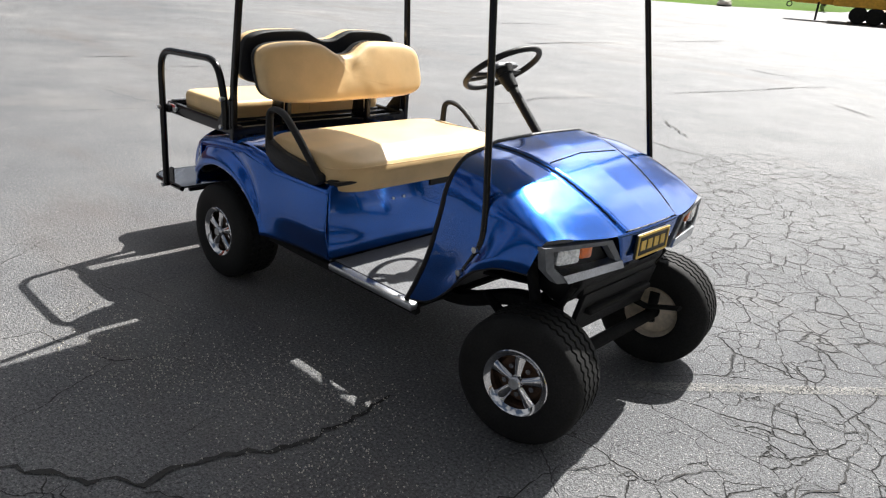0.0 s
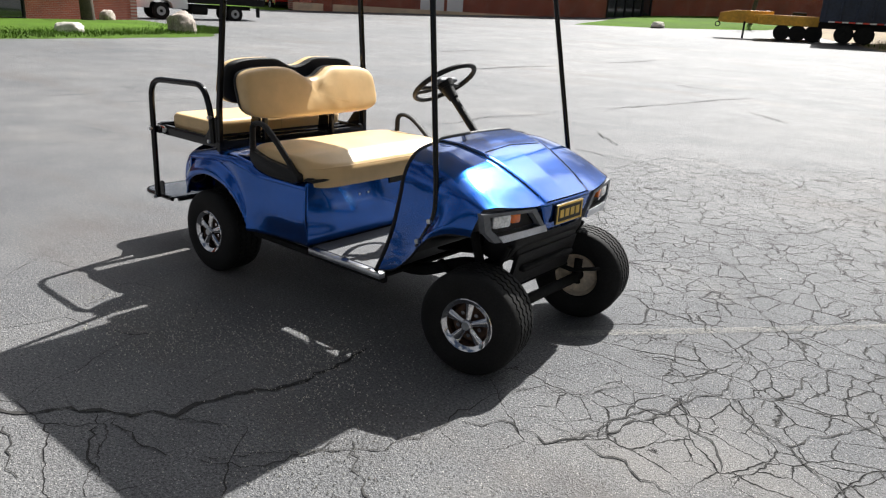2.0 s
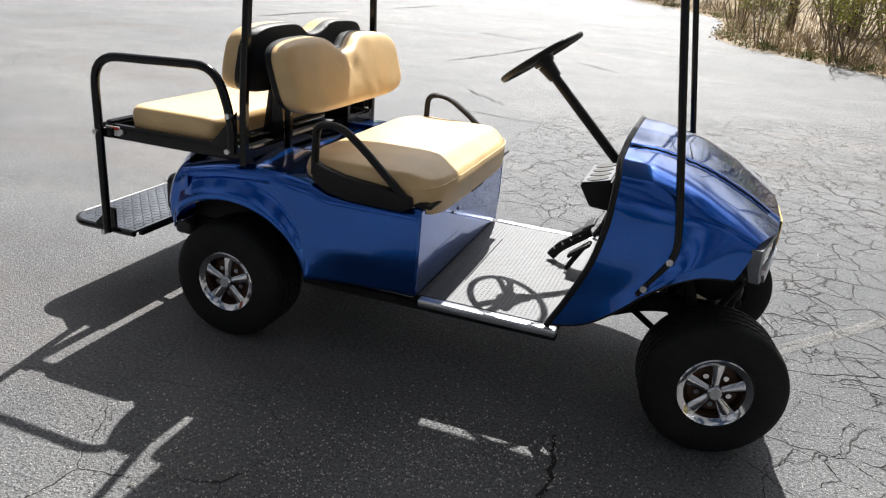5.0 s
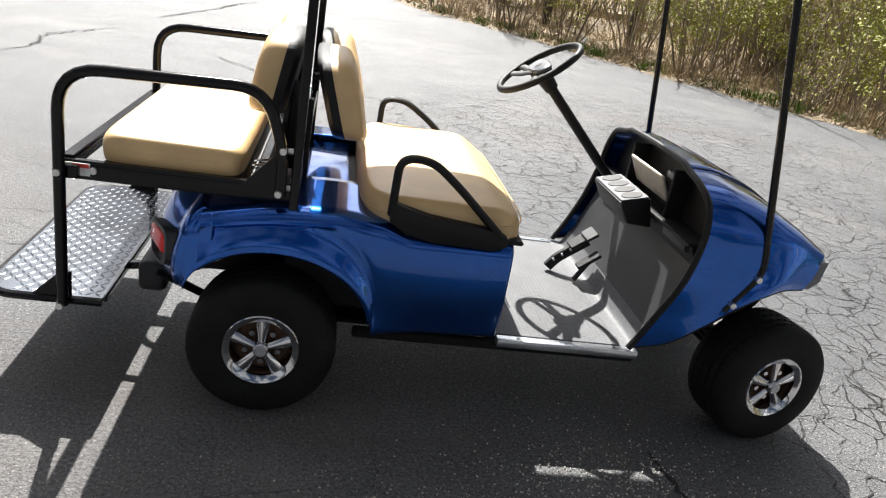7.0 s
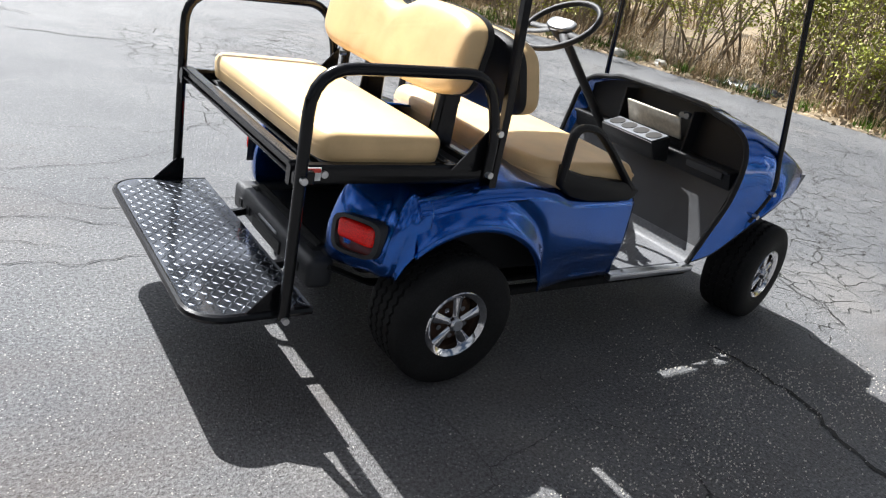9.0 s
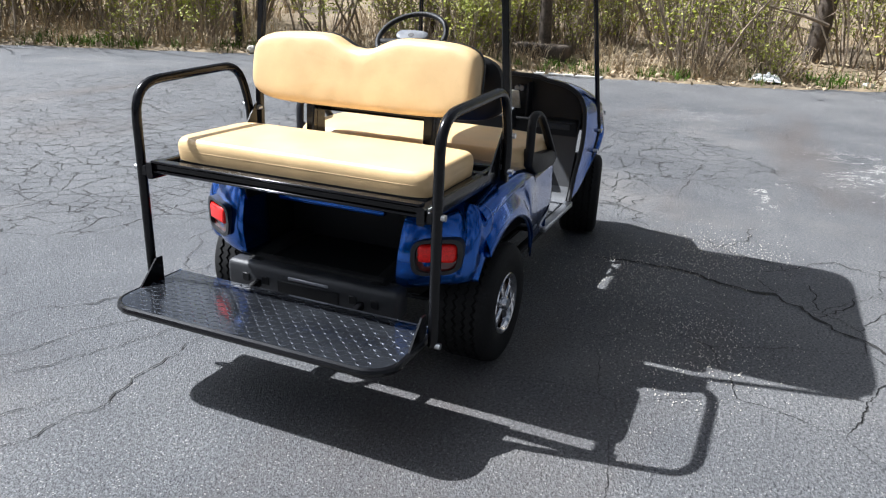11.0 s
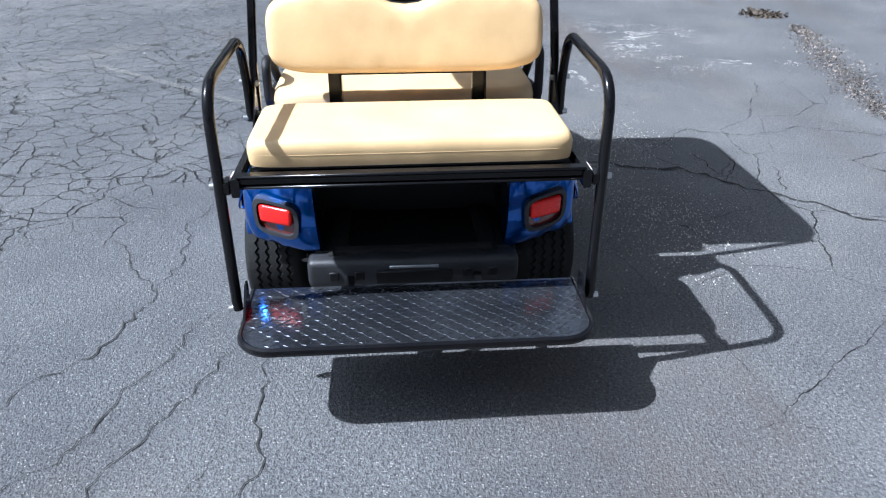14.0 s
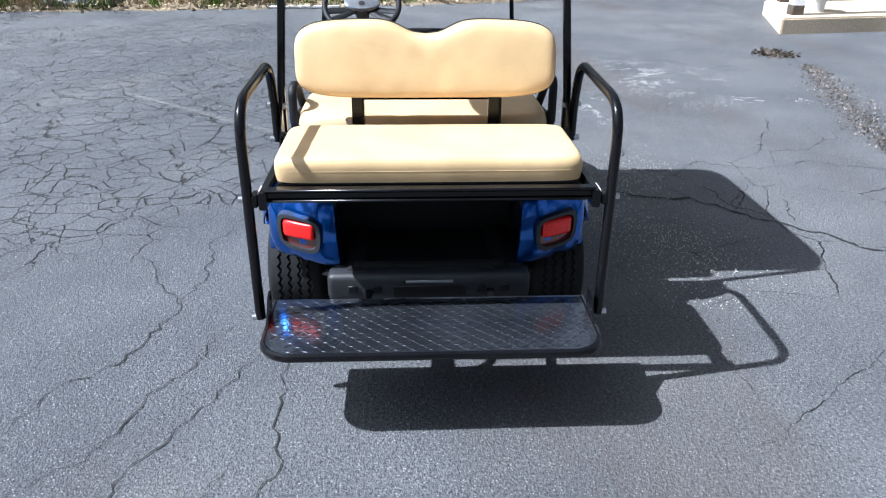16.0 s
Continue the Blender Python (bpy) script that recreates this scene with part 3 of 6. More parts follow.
def arch_z(x):
    """The lower edge of the side panel: tail, wheel opening, sill."""
    if x < 0.01:
        k = (x - 0.01) / 0.245
        return 0.345 + 0.180 * math.sqrt(max(0.0, 1 - k * k))
    k = (x - 0.01) / 0.295
    return 0.292 + 0.233 * math.sqrt(max(0.0, 1 - k * k))


def side_panel(s):
    def f(u, v):
        x = lerp(-0.19, 0.32, 0.5 - 0.5 * math.cos(math.pi * u / 0.62)) if u < 0.62 else lerp(0.32, 0.70, (u - 0.62) / 0.38)
        zt, w, zb = curve(SHOULDER, x), curve(WIDTH, x), arch_z(x)
        if v < 0.25:
            k = v / 0.25
            y, z = lerp(0.27, w - 0.06, k), zt + 0.018 * (1 - k) + 0.006
        elif v < 0.5:
            a = (v - 0.25) / 0.25 * math.pi / 2
            y, z = w - 0.06 + 0.06 * math.sin(a), zt - 0.036 + 0.042 * math.cos(a)
        else:
            k = (v - 0.5) / 0.5
            z = lerp(zt - 0.036, zb, k)
            near = math.exp(-((z - zb) / 0.045) ** 2) * step(-0.32, -0.2, x) * (1 - step(0.27, 0.36, x))
            y = w + 0.004 * math.sin(math.pi * k) + 0.020 * near - 0.010 * math.exp(-((z - zb - 0.085) / 0.035) ** 2) * step(-0.3, -0.2, x) * (1 - step(0.2, 0.33, x)) - 0.02 * step(0.5, 1, k) * step(0.3, 0.5, x)
        return (x, s * y, z)
    ob = part("side_panel", sheet(f, 90, 36), PAINT, cart)
    thicken(ob, -0.006)
    # rolled lip round the wheel opening
    lip = [(x, s * (curve(WIDTH, x) + 0.012), arch_z(x)) for x in [lerp(-0.19, 0.30, 0.5 - 0.5 * math.cos(math.pi * i / 40)) for i in range(41)]]
    part("arch_lip", tube(lip, 0.006, seg=8), PAINT, ob)


both(side_panel)


def slant(k):
    """How far the tail face falls back towards its outer side."""
    return 0.070 * max(0.0, k) ** 1.5


def on_tail(bm):
    for v in bm.verts:
        v.co.x += slant((abs(v.co.y) - 0.30) / 0.175)
    return bm


def rear_quarter(s):
    bm = bmesh.new()
    rows = [(0.345, -0.315, 0.42, 0.30), (0.37, -0.335, 0.505, 0.295), (0.44, -0.34, 0.525, 0.30), (0.52, -0.325, 0.528, 0.305), (0.585, -0.30, 0.515, 0.31), (0.625, -0.275, 0.47, 0.315), (0.645, -0.262, 0.40, 0.32)]

    def f(u, v):
        z = lerp(0.345 + 0.03 * step(0.2, 0.75, v), 0.645 - 0.033 * step(0.45, 0.9, v), u)
        xr, yo, yi = (curve([(r[0], r[k]) for r in rows], z) for k in (1, 2, 3))
        # inner edge, rear face, rounded corner, side
        if v < 0.12:
            return (lerp(-0.20, xr, v / 0.12), s * yi, z)
        if v < 0.55:
            k = (v - 0.12) / 0.43
            return (xr + slant(k) - 0.008 * math.sin(math.pi * k), s * lerp(yi, yo - 0.05, k), z)
        if v < 0.8:
            a = (v - 0.55) / 0.25 * math.pi / 2
            return (xr + slant(1) + 0.035 - 0.035 * math.cos(a), s * (yo - 0.05 + 0.05 * math.sin(a)), z)
        k = (v - 0.8) / 0.2
        t = min(1.0, max(0.0, (z - 0.345) / 0.18))
        x0 = xr + slant(1) + 0.035
        x1 = max(x0 + 0.004, min(0.012 - 0.245 * math.sqrt(1 - t * t), -0.155))
        zt, w = curve(SHOULDER, x1), curve(WIDTH, x1)
        ys = w if z < zt - 0.036 else w - 0.06 + 0.06 * math.sqrt(max(0.0, 1 - ((z - zt + 0.036) / 0.042) ** 2))
        return (lerp(x0, x1, k), s * lerp(yo, ys + 0.003, step(0, 1, k)), z)
    thicken(part("rear_quarter", sheet(f, 24, 48, bm), PAINT, cart), -0.005)
    # tail lamp with its bezel and two lenses

    def ring(k, cy=0.424, cz=0.468):
        pts = []
        for i in range(28):
            c, d = math.cos(2 * math.pi * i / 28), math.sin(2 * math.pi * i / 28)
            y, z = 0.066 * math.copysign(abs(c) ** 0.5, c), 0.053 * math.copysign(abs(d) ** 0.5, d)
            pts.append((y * (1 - 1.2 * max(0, -z)), z - 0.08 * y))
        return [(s * (cy - y * k), cz + z * k) for y, z in pts]
    lamp = part("tail_lamp", on_tail(frame_ring(ring(1.12), ring(0.92), "x", -0.368, -0.330)), GREYPLASTIC, cart, "tail lamp in a dark oval bezel")
    part("backing", on_tail(prism(ring(0.94), "x", -0.354, -0.33)), DARKRED, lamp, "dark red lower reflector")
    part("lens", on_tail(box((-0.358, s * 0.424, 0.480), (0.030, 0.108, 0.060), 0.014, 4)), RED, lamp, "bright red lens")


both(rear_quarter)

part("tail_crossbar", box((-0.215, 0.02, 0.548), (0.03, 0.42, 0.022), 0.008, 2), PAINT, cart)
# bag well and bumper
well = part("bag_well", box((-0.18, 0, 0.352), (0.31, 0.62, 0.01), 0.003, 1), PLASTIC, cart, "black moulded bag well")
part("well_back", box((-0.03, 0, 0.48), (0.01, 0.62, 0.26), 0.003, 1), PLASTIC, well)
for y in (0.307, -0.307):
    part("well_side", box((-0.17, y, 0.48), (0.28, 0.01, 0.27), 0.003, 1), PLASTIC, well)
bump = part("rear_bumper", box((-0.358, 0, 0.304), (0.084, 0.665, 0.097), 0.02, 3), GREYPLASTIC, cart, "dark grey moulded rear bumper")
part("bumper_inset", box((-0.402, 0, 0.292), (0.008, 0.24, 0.045), 0.003, 1), PLASTIC, bump)
part("maker_strip", box((-0.401, 0, 0.327), (0.006, 0.155, 0.010), 0.002, 1), SILVERTRIM, bump)
for y in (-0.25, -0.17, 0.17, 0.25):
    part("bumper_dimple", box((-0.401, y, 0.30), (0.006, 0.03, 0.03), 0.003, 1), PLASTIC, bump)

# chassis
ch = bmesh.new()
for y in (-0.24, 0.24):
    tube(round_path([(-0.36, y, 0.33), (-0.1, y, 0.36), (0.35, y, 0.25), (1.2, y, 0.25), (1.45, y, 0.36), (1.62, y, 0.36)], 0.1), 0.025, 0.032, bm=ch, square=True)
for x in (-0.33, 0.4, 0.8, 1.15, 1.5):
    rod((x, -0.25, 0.27 if 0.3 < x < 1.2 else 0.35), (x, 0.25, 0.27 if 0.3 < x < 1.2 else 0.35), 0.018, 8, ch)
part("chassis_frame", ch, CHASSIS, cart)
ax = rod((0, -0.46, 0.215), (0, 0.46, 0.215), 0.032, 12)
box((0.02, 0.05, 0.215), (0.2, 0.22, 0.18), 0.05, 3, ax)
part("rear_axle", ax, CHASSIS, cart)
for y in (-0.33, 0.33):
    part("leaf_spring", tube([(-0.34, y, 0.33), (-0.2, y, 0.265), (0, y, 0.245), (0.2, y, 0.265), (0.34, y, 0.33)], 0.007, 0.025), CHASSIS, cart)
part("motor", rod((0.1, 0.1, 0.24), (0.42, 0.1, 0.26), 0.085, 18), CHASSIS, cart)
fa = rod((1.665, -0.40, 0.20), (1.665, 0.40, 0.20), 0.024, 10)
for y in (-0.37, 0.37):
    rod((1.665, y, 0.17), (1.665, y, 0.29), 0.02, 10, fa)
# unseen plate, added under the nose to keep sun off the ground below
part("front_shield", prism([(1.22, 0.34), (1.50, 0.385), (1.70, 0.40), (1.70, 0.41), (1.50, 0.396), (1.22, 0.351)], "y", -0.16, 0.16), CHASSIS, cart)
part("front_axle", fa, CHASSIS, cart)
part("tie_rod", rod((1.57, -0.38, 0.23), (1.57, 0.38, 0.23), 0.01, 8), CHASSIS, cart)
for y in (-0.31, 0.31):
    part("shock_absorber", rod((1.62, y, 0.26), (1.52, y * 0.95, 0.52), 0.02, 10), CHASSIS, cart)
    part("front_spring", tube([(1.36, y, 0.36), (1.5, y, 0.265), (1.665, y, 0.25), (1.8, y, 0.29)], 0.008, 0.022), CHASSIS, cart)
part("under_tray", box((0.55, 0, 0.235), (0.75, 0.72, 0.02), 0.006, 1), CHASSIS, cart)

# seat box
sb = bmesh.new()
box((0.695, 0, 0.445), (0.012, 0.985, 0.30), 0.005, 1, sb)
part("seat_box_front", sb, PAINT, cart)
inner = box((0.36, 0, 0.44), (0.66, 0.80, 0.28), 0.01, 1)
part("battery_box", inner, PLASTIC, cart)
part("seat_box_top", box((0.40, 0, 0.608), (0.62, 0.96, 0.02), 0.006, 1), PLASTIC, cart)
part("key_panel", box((0.704, 0.12, 0.55), (0.008, 0.14, 0.05), 0.003, 1), PLASTIC, cart)
for y in (-0.16, -0.10):
    part("panel_screw", rod((0.70, y, 0.50), (0.706, y, 0.50), 0.006, 8), STEEL, cart)

# deck body between the seats
deck = box((0.06, 0, 0.625), (0.30, 0.60, 0.05), 0.015, 2)
part("rear_deck", deck, PAINT, cart)


# seats
def cushion(cx, hx, hy, z0, z1, crown, front_roll=0.0, n=2.6):
    """A stuffed seat pad with rounded sides and a soft crown."""
    def f(u, v):
        a = u * 2 * math.pi
        ca, sa = math.cos(a), math.sin(a)
        px, py = math.copysign(abs(ca) ** (2 / n * 0.55), ca), math.copysign(abs(sa) ** (2 / n * 0.55), sa)
        if v < 0.5:
            k = v / 0.5
            r, h = k ** 0.75 * 0.90, 1.0
            z = z1 + crown * (1 - r * r) * 1.0
        else:
            b = (v - 0.5) / 0.5
            if b < 0.6:
                t = b / 0.6 * math.pi / 2
                r, z = 0.90 + 0.10 * math.sin(t), z1 - (z1 - z0) * 0.42 * (1 - math.cos(t)) + crown * (1 - (0.90 + 0.10 * math.sin(t)) ** 2)
            else:
                t = (b - 0.6) / 0.4
                r, z = 1.0 - 0.02 * t * t, lerp(z1 - (z1 - z0) * 0.42, z0, t)
        ex = 1 - (1 - r) * min(1.0, hy / hx)
        ey = 1 - (1 - r) * min(1.0, hx / hy)
        if v < 0.5:
            ex = ey = r / 0.90
            ex, ey = ex * (1 - 0.10 * min(1.0, hy / hx)), ey * (1 - 0.10 * min(1.0, hx / hy))
        x = px * hx * ex
        z -= front_roll * step(0.55, 1.0, x / hx)
        return (cx + x, py * hy * ey, z)
    bm = sheet(f, 96, 40)
    bmesh.ops.remove_doubles(bm, verts=bm.verts, dist=0.0005)
    return bm


def piping(cx, hx, hy, z, n=2.6):
    pts = []
    for i in range(72):
        a = 2 * math.pi * i / 72
        pts.append((cx + math.copysign(abs(math.cos(a)) ** (1.1 / n), math.cos(a)) * hx, math.copysign(abs(math.sin(a)) ** (1.1 / n), math.sin(a)) * hy, z))
    return tube(pts, 0.0025, seg=6, closed=True, up=(0, 0, 1))


fs = part("front_seat", cushion(0.485, 0.255, 0.495, 0.600, 0.704, 0.018, 0.036, 3.4), VINYL, cart, "tan vinyl bench seat with a rounded front")
part("seat_seam", piping(0.485, 0.253, 0.493, 0.660, 3.6), VINYL, fs)
part("seat_base", box((0.485, 0, 0.606), (0.49, 0.965, 0.014), 0.005, 1), PLASTIC, fs)
rs = part("rear_seat", cushion(-0.287, 0.192, 0.462, 0.697, 0.770, 0.008, 0.0, 6.5), VINYL, cart, "tan vinyl rear bench seat")
part("seat_seam", piping(-0.287, 0.190, 0.460, 0.732, 6.5), VINYL, rs)
part("seat_base", box((-0.28, 0, 0.690), (0.36, 0.90, 0.014), 0.004, 1), PLASTIC, rs)


def back_outline(hw, z0, z1, notch):
    """The outline of a backrest with a dip in the middle of its top, in even steps."""
    dense = []
    zc, hz = (z0 + z1) / 2, (z1 - z0) / 2
    for i in range(6000):
        a = 2 * math.pi * i / 6000 - math.pi / 2
        ca, sa = math.cos(a), math.sin(a)
        y = math.copysign(abs(ca) ** 0.34, ca) * hw
        z = math.copysign(abs(sa) ** 0.47, sa)
        zz = zc + hz * z
        if z > 0:
            zz -= notch * math.exp(-(abs(y) / (hw * 0.22)) ** 2.6) * z ** 2
        dense.append((y, zz))
    total = sum(math.dist(p, q) for p, q in zip(dense, dense[1:] + dense[:1]))
    out, run, want = [], 0.0, 0.0
    for p, q in zip(dense, dense[1:] + dense[:1]):
        if run >= want and len(out) < 180:
            out.append(p)
            want += total / 180
        run += math.dist(p, q)
    return out


def backrest(name, hw, z0, z1, notch, xb, xt, facing, label, crease):
    """A padded back on a black shell; xb and xt: its lower and upper edge, facing: the way it looks along x."""
    outline = back_outline(hw, z0, z1, notch)
    zc = (z0 + z1) / 2 - 0.005

    def place(y, z, d):
        return (lerp(xb, xt, (z - z0) / (z1 - z0)) + facing * d, y, z)
    # pad: rows from the rim at the back over the rounded edge to the middle
    prof = [(0.985, 0.0), (1.0, 0.02), (1.0, 0.04), (0.985, 0.058), (0.95, 0.067), (0.89, 0.073), (0.82, 0.076), (0.75, 0.078), (0.66, 0.079), (0.57, 0.080), (0.48, 0.0805), (0.38, 0.081), (0.28, 0.081), (0.16, 0.081), (0.06, 0.081)]
    t = bmesh.new()
    rows = []
    for k, d in prof:
        row = []
        for y, z in outline:
            # keep the inset even all round
            ky = 1 - (1 - k) * lerp((z1 - z0) / 2 / hw, 1.0, step(0.12, 0.78, 1 - k))
            yy, zz = y * ky, zc + (z - zc) * k
            fold = crease * math.exp(-(yy / 0.035) ** 2) * step(z0 + 0.06, z1 - 0.03, zz) + 0.35 * crease * math.exp(-((abs(yy) - 0.1) / 0.05) ** 2) * step(z0 + 0.1, z1, zz)
            fold += 0.0035 * noise.noise(Vector((yy * 14, zz * 7, z1 * 9))) * step(0.03, 0.06, d)
            row.append(t.verts.new(place(yy, zz, d - fold * step(0.02, 0.07, d))))
        rows.append(row)
    n = len(outline)
    for a, b in zip(rows, rows[1:]):
        for i in range(n):
            t.faces.new((a[i], a[(i + 1) % n], b[(i + 1) % n], b[i]))
    t.faces.new(rows[-1])
    t.faces.new(rows[0][::-1])
    pad = part(name, t, VINYL, cart, label)
    t = bmesh.new()
    rows = []
    for k, d in ((0.90, -0.028), (0.965, -0.024), (1.0, -0.012), (1.005, 0.0), (1.005, 0.012)):
        rows.append([t.verts.new(place(y * k, zc + (z - zc) * k, d)) for y, z in outline])
    for a, b in zip(rows, rows[1:]):
        for i in range(n):
            t.faces.new((a[i], a[(i + 1) % n], b[(i + 1) % n], b[i]))
    t.faces.new(rows[0][::-1])
    part("back_shell", t, PLASTIC, pad, "black plastic back shell")
    return pad


backrest("front_backrest", 0.452, 0.812, 1.060, 0.058, 0.165, 0.090, 1, "tan vinyl front backrest with a dipped top", 0.024)
backrest("rear_backrest", 0.432, 0.856, 1.098, 0.045, -0.035, 0.010, -1, "tan vinyl rear backrest with a dipped top", 0.008)
for y in (-0.24, 0.235):
    part("backrest_bracket", prism([(-0.035, 0.684), (0.055, 0.684), (0.030, 0.95), (0.004, 0.95)], "y", y - 0.022, y - 0.016, bm=prism([(-0.006, 0.684), (0.0, 0.684), (0.012, 0.95), (0.006, 0.95)], "y", y - 0.022, y + 0.022)), BLACK, cart)
    part("bracket_bolt", rod((-0.010, y, 0.725), (0.0, y, 0.725), 0.007, 8), STEEL, cart)


# rear seat frame, rails and footstep
fr = bmesh.new()
for y in (-0.478, 0.478):
    tube([(-0.565, y, 0.674), (0.06, y, 0.674)], 0.026, 0.012, bm=fr, square=True)
box((-0.538, 0, 0.688), (0.03, 0.94, 0.022), 0.004, 1, fr)
box((-0.545, 0, 0.703), (0.034, 0.95, 0.009), 0.003, 1, fr)
box((-0.545, 0, 0.673), (0.034, 0.95, 0.008), 0.003, 1, fr)
box((-0.06, 0, 0.675), (0.03, 0.92, 0.03), 0.004, 1, fr)
box((0.045, 0, 0.675), (0.03, 0.96, 0.035), 0.004, 1, fr)
part("rear_seat_frame", fr, BLACK, cart, "black powder-coated steel seat frame")
part("seat_tray", box((-0.21, 0, 0.668), (0.51, 0.93, 0.008), 0.003, 1), GREYPLASTIC, cart)
for y in (-0.235, 0.235):
    part("frame_upright", tube([(0.06, y, 0.60), (0.06, y, 0.68), (0.06, y, 0.90)], 0.012, square=True), BLACK, cart)
part("back_crossbar", tube([(0.06, -0.25, 0.83), (0.06, 0.25, 0.83)], 0.010, 0.014, square=True, up=(0, 0, 1)), BLACK, cart)
part("pull_strap", tube(round_path([(-0.09, -0.30, 0.69), (-0.02, -0.31, 0.705), (0.0, -0.27, 0.71), (-0.03, -0.24, 0.70), (-0.09, -0.25, 0.69)], 0.02), 0.002, 0.008), PLASTIC, cart)


def side_rail(s):
    y = 0.522 * s
    rail = part("grab_rail", tube(round_path([(-0.548, y, 0.288), (-0.552, y, 0.945), (-0.045, y, 0.965), (0.012, y, 0.80), (0.012, y, 0.68)], 0.11), 0.0155, seg=12, up=(0, 1, 0)), BLACK, cart, "bent black steel grab rail")
    for x, z, y0, y1 in ((-0.55, 0.677, 0.525, 0.547), (-0.475, 0.677, 0.486, 0.499), (0.012, 0.81, 0.525, 0.547), (0.008, 0.69, 0.525, 0.547)):
        part("rail_bolt", rod((x, s * y0, z), (x, s * y1, z), 0.0095, 10), STEEL, rail)
    part("warning_label", box((-0.515, s * 0.4925, 0.677), (0.062, 0.003, 0.034)), WHITE, rail)
    part("label_band", box((-0.506, s * 0.495, 0.687), (0.040, 0.002, 0.010)), REDINK, rail)
    part("label_mark", box((-0.534, s * 0.495, 0.676), (0.012, 0.002, 0.018)), INK, rail)
    part("rail_bracket", box((-0.535, s * 0.503, 0.672), (0.055, 0.022, 0.036), 0.004, 1), BLACK, rail)
    gus = prism([(-0.535, 0.292), (-0.535, 0.375), (-0.562, 0.375), (-0.645, 0.292)], "y", s * 0.486, s * 0.492)
    part("rail_gusset", gus, BLACK, rail)
    part("rail_bolt", rod((-0.55, s * 0.525, 0.292), (-0.55, s * 0.547, 0.292), 0.0095, 10), STEEL, rail)
    part("corner_gusset", prism([(-0.095, 0.69), (0.018, 0.69), (0.018, 0.82)], "y", s * 0.496, s * 0.501), BLACK, rail)
    # canopy post
    post = part("roof_post", tube([(0.05, s * 0.506, 0.58), (0.05, s * 0.502, 0.86), (0.05, s * 0.437, 1.63)], 0.0125, square=True), BLACK, cart, "black square roof post")
    for x, z in ((0.034, 0.80), (0.034, 0.695)):
        part("post_bolt", rod((x - 0.012, s * 0.495, z), (x + 0.01, s * 0.495, z), 0.0085, 10), STEEL, post)


both(side_rail)


def step_shape(x0, x1, hy, r, n=8):
    """A footboard seen from above: square in front, round corners behind."""
    pts = [(x1, hy), (x1, -hy)]
    for cy, a0 in ((-hy + r, 270), (hy - r, 180)):
        for i in range(n + 1):
            a = radians(a0 - 90 * i / n)
            pts.append((x0 + r + r * math.cos(a), cy + r * math.sin(a)))
    return pts


stepb = part("foot_step", prism(step_shape(-0.775, -0.455, 0.489, 0.09), "z", 0.288, 0.298), TREADPLATE, cart, "black diamond-plate foot step", smooth=False)
edge = [(x, y, 0.287) for x, y in step_shape(-0.775, -0.455, 0.489, 0.09)[1:]] + [(-0.455, 0.489, 0.287)]
part("step_rim", tube(edge, 0.012, 0.013, seg=8, up=(0, 0, 1)), BLACK, stepb)
# raised diamonds, one mesh
dv, df = [], []
for i in range(13):
    for j in range(38):
        cx, cy = -0.755 + i * 0.0235, -0.466 + j * 0.0252
        if (cx < -0.69 and abs(cy) > 0.44):
            continue
        a = radians(38 if (i + j) % 2 else -38)
        dx, dy = math.sin(a), math.cos(a)
        L, W, z = 0.0165, 0.0040, 0.298
        b = len(dv)
        dv += [(cx + dx * L, cy + dy * L, z), (cx - dy * W, cy + dx * W, z), (cx - dx * L, cy - dy * L, z), (cx + dy * W, cy - dx * W, z), (cx + dx * L * 0.6, cy + dy * L * 0.6, z + 0.0010), (cx - dx * L * 0.6, cy - dy * L * 0.6, z + 0.0010)]
        df += [(b, b + 1, b + 4), (b + 1, b + 2, b + 5), (b + 1, b + 5, b + 4), (b + 2, b + 3, b + 5), (b + 3, b, b + 4), (b + 3, b + 4, b + 5)]
dia = new("tread_pattern", raw("tread_pattern", dv, df, TREADRIB))
dia.parent = stepb
tagged(dia, kind="stuff")
br = bmesh.new()
for y in (-0.2, 0.2):
    tube(round_path([(-0.72, y, 0.278), (-0.45, y, 0.278), (-0.34, y, 0.30)], 0.04), 0.012, square=True, bm=br)
    box((-0.73, y, 0.265), (0.03, 0.03, 0.02), 0.003, 1, br)
box((-0.462, 0, 0.278), (0.02, 0.9, 0.02), 0.003, 1, br)
part("step_bracket", br, BLACK, cart)


# armrests
def armrest(s):
    y = s * 0.508
    dz = -0.03 if s > 0 else 0.0
    panel = prism([(0.315, 0.71), (0.345, 0.692), (0.43, 0.672), (0.60, 0.655), (0.668, 0.634), (0.672, 0.605), (0.64, 0.588), (0.45, 0.592), (0.37, 0.608), (0.32, 0.64)], "y", s * 0.485, s * 0.523, 0.006)
    arm = part("armrest", panel, PLASTIC, cart, "black moulded hip restraint")
    part("arm_loop", tube(round_path([(0.322, y, 0.66), (0.325, y, 0.828 + dz), (0.415, y, 0.830 + dz), (0.50, y, 0.765 + dz * 0.6), (0.655, y, 0.625)], 0.05), 0.012, 0.017, seg=10, up=(0, 1, 0)), PLASTIC, arm)


both(armrest)

